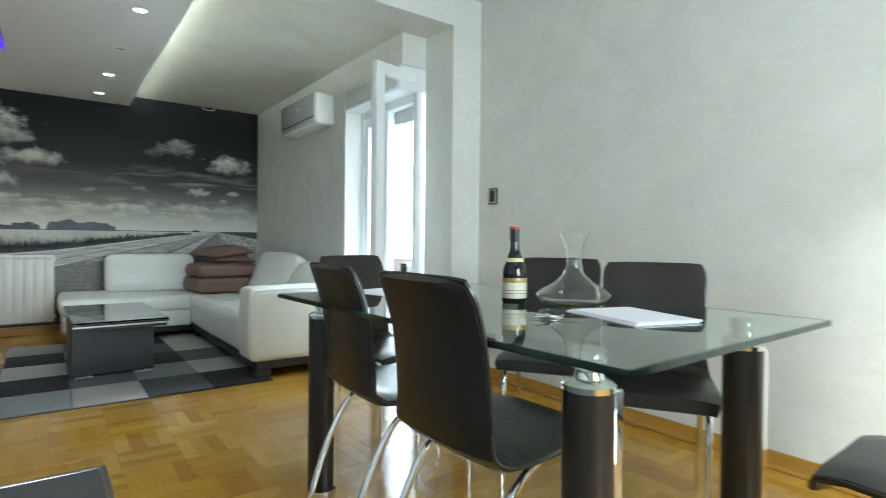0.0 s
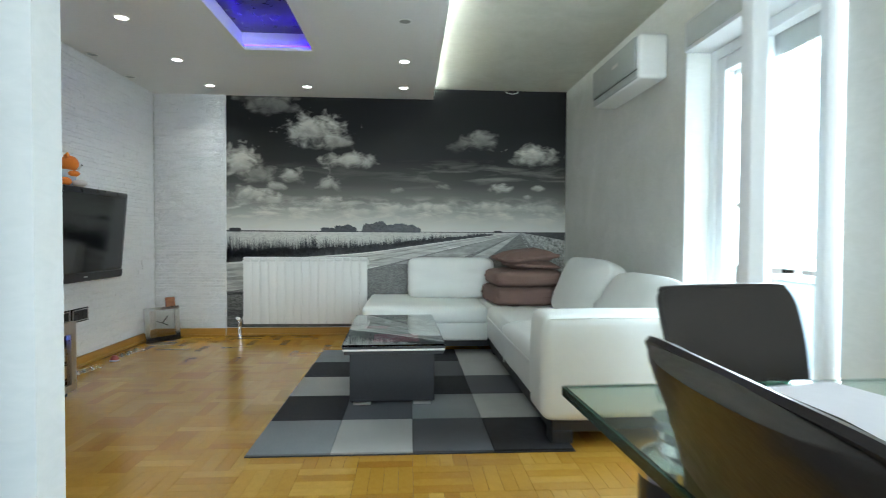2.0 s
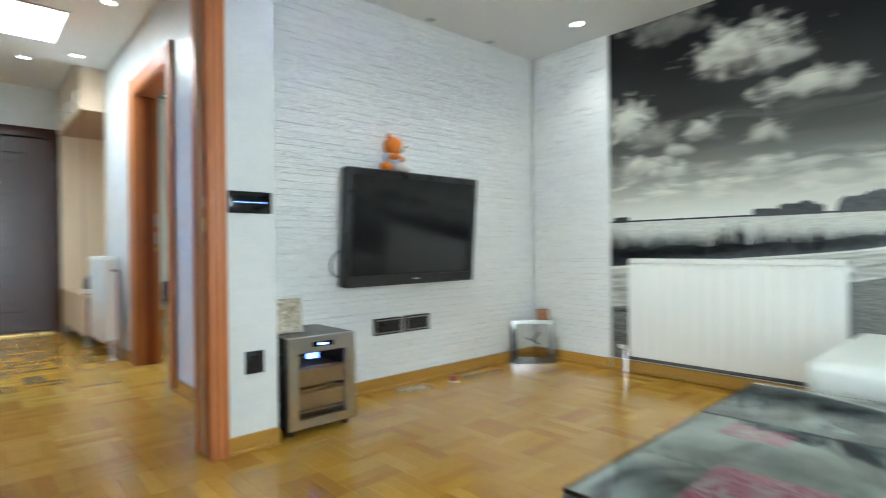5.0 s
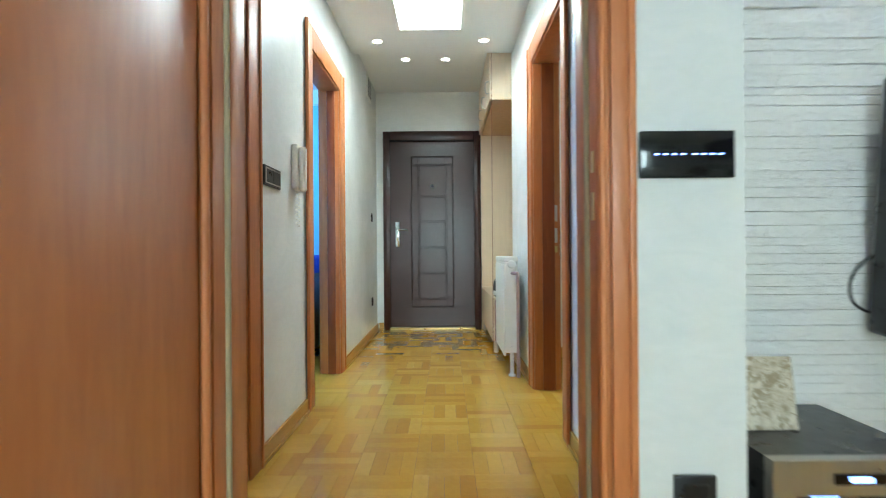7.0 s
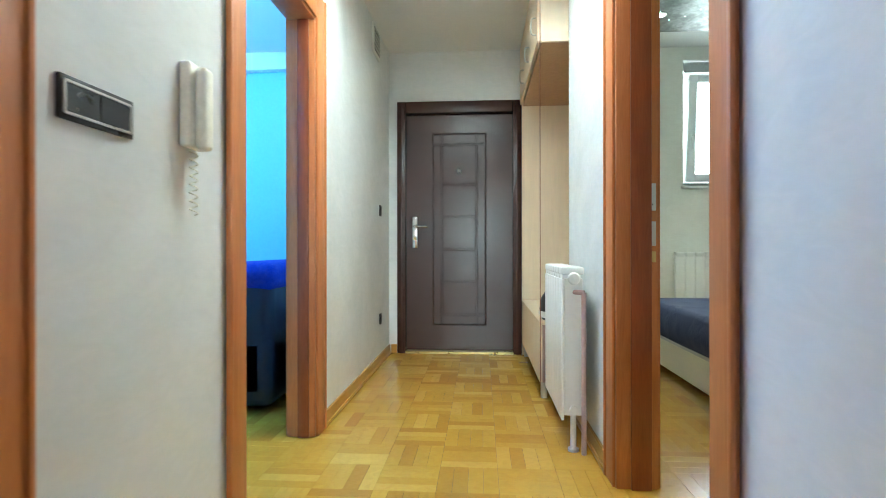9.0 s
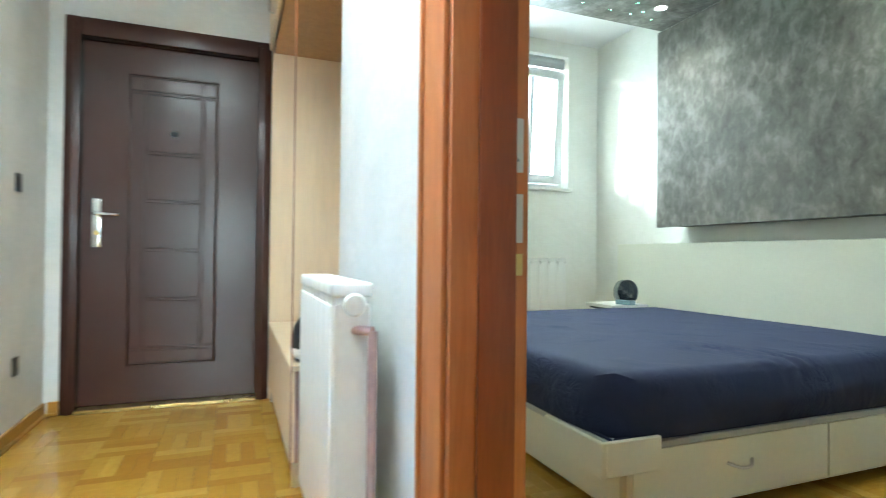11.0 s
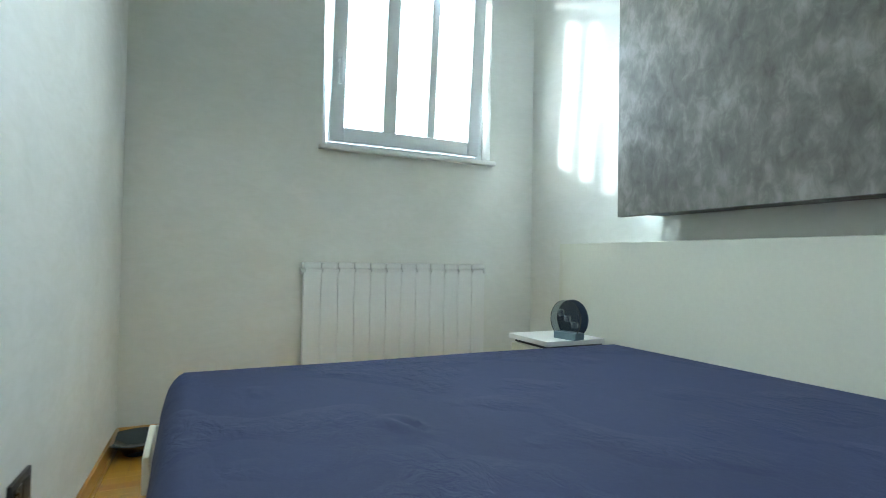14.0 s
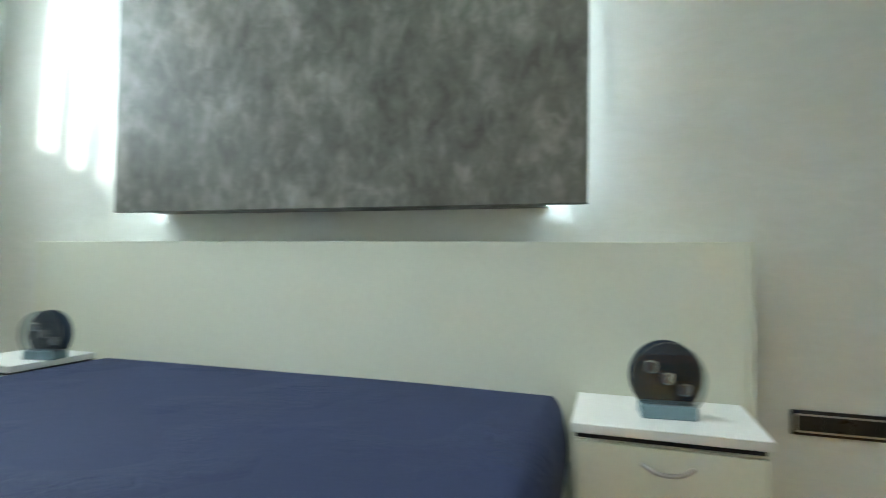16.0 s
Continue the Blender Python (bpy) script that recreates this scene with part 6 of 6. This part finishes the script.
def nightstand(x0, x1, label):
    th = thing("nightstand", label, "nightstand", None, "nightstands")
    part("body", block(x0 + 0.01, x1 - 0.01, 6.43, 6.75, 0.05, 0.455, 0.002, 1), BEDWHITE, th)
    part("top", block(x0, x1, 6.40, 6.753, 0.475, 0.50, 0.002, 1), WHITE, th)
    # black block paints the shade between the top and the drawers
    part("gap", block(x0 + 0.012, x1 - 0.012, 6.435, 6.75, 0.455, 0.475), LACQUER, th)
    for z0, z1 in ((0.255, 0.452), (0.052, 0.25)):
        d = part("drawer", block(x0 + 0.012, x1 - 0.012, 6.412, 6.43, z0, z1, 0.002, 1), BEDWHITE, th)
        xm, zm = (x0 + x1) / 2, z0 + 0.155
        part("handle", tube([(xm - 0.06, 6.412, zm), (xm - 0.03, 6.39, zm - 0.010), (xm, 6.386, zm - 0.013), (xm + 0.03, 6.39, zm - 0.010), (xm + 0.06, 6.412, zm)], 0.006, 8), STEEL, d)


nightstand(-6.53, -6.19, "cream nightstand beside the bed under the window wall")
nightstand(-4.145, -3.675, "cream two-drawer nightstand with a round mirror lamp")


def candle_disc(m, label):
    th = thing("table_lamp", label, "lamp", m, "round glass lamps")
    SM = glass("smoky_disc", (0.55, 0.62, 0.68))
    for y in (-0.028, 0.022):
        bm = bmesh.new()
        pts = [(0.082 * math.cos(a), 0.088 + 0.086 * math.sin(a)) for a in (math.pi * (-0.32 + i * 1.64 / 30) for i in range(31))]
        vs = [[bm.verts.new((x, y + dy, z)) for x, z in pts] for dy in (0, 0.008)]
        bm.faces.new(vs[0][::-1]), bm.faces.new(vs[1])
        for i in range(31):
            j = (i + 1) % 31
            bm.faces.new((vs[0][i], vs[0][j], vs[1][j], vs[1][i]))
        part("disc", bm, SM if y < 0 else plain("dark_disc", (0.035, 0.05, 0.075), 0.08), th)
    part("base", block(-0.06, 0.06, -0.034, 0.034, 0, 0.032, 0.003, 1), plain("blue_grey_base", (0.16, 0.24, 0.28), 0.3), th)
    for x, z in ((-0.035, 0.115), (0.0, 0.09), (0.037, 0.066)):
        part("holder", lathe([(0.014, -0.014), (0.018, -0.01), (0.018, 0.012), (0.012, 0.016), (0.0, 0.016)], 14, None, (x, -0.002, z)), CHROME, th)
    return th


candle_disc(pose(-6.24, 6.57, 0.50, 0, 0, 14) @ Matrix.Scale(1.12, 4), "round smoked-glass lamp on the nightstand")
candle_disc(pose(-3.90, 6.55, 0.50, 0, 0, 6) @ Matrix.Scale(1.17, 4), "round smoked-glass lamp with chrome holders on the nightstand")
gp = thing("wall_panel", "large grey stucco panel standing off the wall, lit from behind", "wall panel")
part("face", block(-6.068, -4.118, 6.715, 6.745, 1.105, 2.615, 0.003, 1), GREY, gp)
part("backing", block(-5.93, -4.255, 6.745, 6.86, 1.108, 2.615), GREY, gp)
for x in (-5.945, -4.25):
    strip("light_strip", x, x + 0.010, 6.78, 6.80, 1.11, 2.6, STRIP_BED, "cool white light strip behind the grey panel")
bowl = thing("bowl", "dark glass bowl on the bedroom floor", "bowl", pose(-6.84, 4.66, 0))
part("dish", lathe([(0.0, 0.004), (0.06, 0.0), (0.07, 0.02), (0.12, 0.055), (0.145, 0.068), (0.14, 0.070), (0.11, 0.058), (0.06, 0.03), (0.0, 0.026)], 36), plain("dark_glass", (0.03, 0.04, 0.045), 0.12), bowl)

bw = thing("window_3", "white bedroom window with a tilted sash and stone sill", "window")
bw["kind"] = "structure"
for b in ((5.485, 5.53, 1.5, 2.62), (6.495, 6.54, 1.5, 2.62), (5.53, 6.495, 1.5, 1.545), (5.53, 6.495, 2.575, 2.62)):
    part("window_frame", block(-7.17, -7.11, b[0], b[1], b[2], b[3], 0.004, 1), PVC, bw)
ts = new("tilted_sash")
ts.parent, ts.matrix_basis = bw, pose(-7.085, 6.0125, 1.545, 0, 4.5, 0)
tagged(ts, "three-light sash tipped inwards at the top")
for b in ((-0.475, -0.395, 0, 1.03), (0.395, 0.475, 0, 1.03), (-0.395, 0.395, 0, 0.08), (-0.395, 0.395, 0.955, 1.03), (-0.165, -0.085, 0.08, 0.955), (0.115, 0.165, 0.08, 0.955)):
    part("stile", block(-0.03, 0.03, b[0], b[1], b[2], b[3], 0.005, 2), PVC, ts)
for y0, y1 in ((-0.395, -0.165), (-0.085, 0.115), (0.165, 0.395)):
    g = part("pane", block(-0.004, 0.004, y0, y1, 0.08, 0.955), PANE, ts)
    g.visible_shadow = False
part("handle", tube([(0.03, -0.435, 0.44), (0.06, -0.435, 0.44), (0.068, -0.435, 0.43), (0.068, -0.435, 0.31)], 0.011), PVC, ts)
part("handle_plate", block(0.03, 0.037, -0.45, -0.42, 0.37, 0.51, 0.003, 1), PVC, ts)
part("stay", rod((0.0, 0.47, 0.55), (-0.06, 0.485, 0.40), 0.006, None, 8), STEEL, ts)
part("window_sill", block(-7.13, -6.955, 5.465, 6.56, 1.475, 1.5, 0.005, 2), WHITE, bw)
bl = thing("roller_blind", "rolled grey blind above the bedroom window", "blind")
part("roll", rod((-7.05, 5.5, 2.67), (-7.05, 6.50, 2.67), 0.042, None, 24), SILVER, bl)
part("end_cap", rod((-7.05, 6.50, 2.67), (-7.05, 6.525, 2.67), 0.03), CHROME, bl)
part("cloth_edge", block(-7.02, -7.012, 5.5, 6.5, 2.60, 2.67), SILVER, bl)
setting("backdrop", block(-16.1, -16.0, -4, 18, -5.9, 14), glow("hazy_daylight", (0.93, 0.97, 1.0), 2.4), "bright hazy daylight outside the bedroom window", "backdrop")

# ---- stone cladding ----
rnd = random.Random(11)


def stone_mesh(m):
    """A split stone strip, unit length along y, its rough face towards +x."""
    bm = bmesh.new()
    n = 4
    a = [bm.verts.new((0, i / n - 0.5, 0)) for i in range(n + 1)]
    b = [bm.verts.new((0, i / n - 0.5, 1)) for i in range(n + 1)]
    f0 = [bm.verts.new((0.72 + 0.28 * rnd.random(), i / n - 0.5, 0.015)) for i in range(n + 1)]
    f1 = [bm.verts.new((0.72 + 0.28 * rnd.random(), i / n - 0.5, 0.975)) for i in range(n + 1)]
    for i in range(n):
        bm.faces.new((f0[i], f0[i + 1], f1[i + 1], f1[i]))
        bm.faces.new((f1[i], f1[i + 1], b[i + 1], b[i])), bm.faces.new((a[i], a[i + 1], f0[i + 1], f0[i]))
    bm.faces.new((a[0], f0[0], f1[0], b[0])), bm.faces.new((f0[n], a[n], b[n], f1[n]))
    return finish(bm, m, False)


stones = [stone_mesh(STONE_O) for i in range(12)]
courses = []
z = 0.075
while z < 2.29:
    h = rnd.choice((0.022, 0.028, 0.033, 0.038, 0.042))
    courses.append((z, min(h, 2.297 - z)))
    z += h
joined_v, joined_f = [], []
count = 0
for face in ("tv", "return"):
    a0, a1 = (4.08, 6.372) if face == "tv" else (-1.842, -1.185)
    for z, h in courses:
        a = a0 - rnd.random() * 0.2
        while a < a1:
            l = rnd.uniform(0.12, 0.34)
            p, q = max(a, a0), min(a + l, a1)
            a += l
            if q - p < 0.012:
                continue
            d = rnd.uniform(0.0195, 0.0245)
            me = stones[rnd.randrange(12)]
            m = (Matrix.Translation((-1.863, (p + q) / 2, z)) if face == "tv" else Matrix.Translation(((p + q) / 2, 6.411, z)) @ Matrix.Rotation(radians(-90), 4, 'Z')) @ Matrix.Diagonal((d if face == "tv" else d + 0.016, q - p - 0.0003, h - 0.0004, 1))
            if (face == "tv" and 0.6 < z < 1.5 and count < 210) or face == "return" and 0.7 < z < 1.2:
                ob = new("stone", me)
                ob.parent, ob.matrix_basis = wall_tv, m
                count += face == "tv"
            else:
                k = len(joined_v)
                joined_v.extend(m @ v.co for v in me.vertices)
                joined_f.extend(tuple(k + i for i in f.vertices) for f in me.polygons)
me = bpy.data.meshes.new("stones")
me.from_pydata(joined_v, [], joined_f)
me.materials.append(STONE_I)
rest = new("stone_cladding", me)
rest.parent = wall_tv
tagged(rest, "", "", "", "stuff")

# ---- parquet ----
parq = tagged(new("floor_parquet"), "honey-coloured oak mosaic parquet, glossy varnish", "floor", "", "structure")
S, N = 0.232, 4
w = S / N


def strip_mesh(lx, ly):
    return finish(block(-lx / 2, lx / 2, -ly / 2, ly / 2, -0.007, 0.0), PARQ_O, False)


me_x, me_y = strip_mesh(S - 0.0012, w - 0.001), strip_mesh(w - 0.001, S - 0.0012)
zones = ((-1.86, 2.62, 2.55, 6.41), (0.3, 2.62, -2.2, 2.55), (-6.2, -1.48, 2.7, 4.02), (-7.0, -2.06, 4.02, 6.86), (-6.2, -3.28, 1.0, 2.7), (-1.48, 0.3, 2.55, 2.75), (-4.65, -2.0, 4.0, 4.2), (2.42, 2.5, 3.2, 4.1))
vs, fs = [], []
made = 0
rnd = random.Random(5)
for i in range(-32, 13):
    for j in range(-12, 32):
        cx, cy = i * S, j * S
        if not any(x0 - S * 0.5 < cx < x1 + S * 0.4 and y0 - S * 0.4 < cy < y1 + S * 0.4 for x0, x1, y0, y1 in zones) or (cx < 0.19 and cx > -1.4 and cy < 2.5):
            continue
        near = (-3.6 < cx < -1.9 and 2.75 < cy < 3.95) or (-0.5 < cx < 0.6 and 2.7 < cy < 3.45)
        across = (i + j) % 2
        for k in range(N):
            o = (k - (N - 1) / 2) * w
            x, y = (cx, cy + o) if across else (cx + o, cy)
            lx, ly = (S - 0.0012, w - 0.001) if across else (w - 0.001, S - 0.0012)
            if near and made < 300:
                ob = new("plank", me_x if across else me_y)
                ob.location, ob.parent = (x, y, 0), parq
                made += 1
            else:
                dz = -0.0004 * rnd.random()
                b = len(vs)
                vs.extend(((x - lx / 2, y - ly / 2, dz), (x + lx / 2, y - ly / 2, dz), (x + lx / 2, y + ly / 2, dz), (x - lx / 2, y + ly / 2, dz), (x - lx / 2, y - ly / 2, -0.007), (x + lx / 2, y - ly / 2, -0.007), (x + lx / 2, y + ly / 2, -0.007), (x - lx / 2, y + ly / 2, -0.007)))
                fs.extend(tuple(b + q for q in f) for f in ((0, 1, 2, 3), (0, 4, 5, 1), (1, 5, 6, 2), (2, 6, 7, 3), (3, 7, 4, 0)))
me = bpy.data.meshes.new("planks")
me.from_pydata(vs, [], fs)
me.materials.append(PARQ_I)
rest = new("parquet_field", me)
rest.parent = parq
tagged(rest, "", "", "", "stuff")
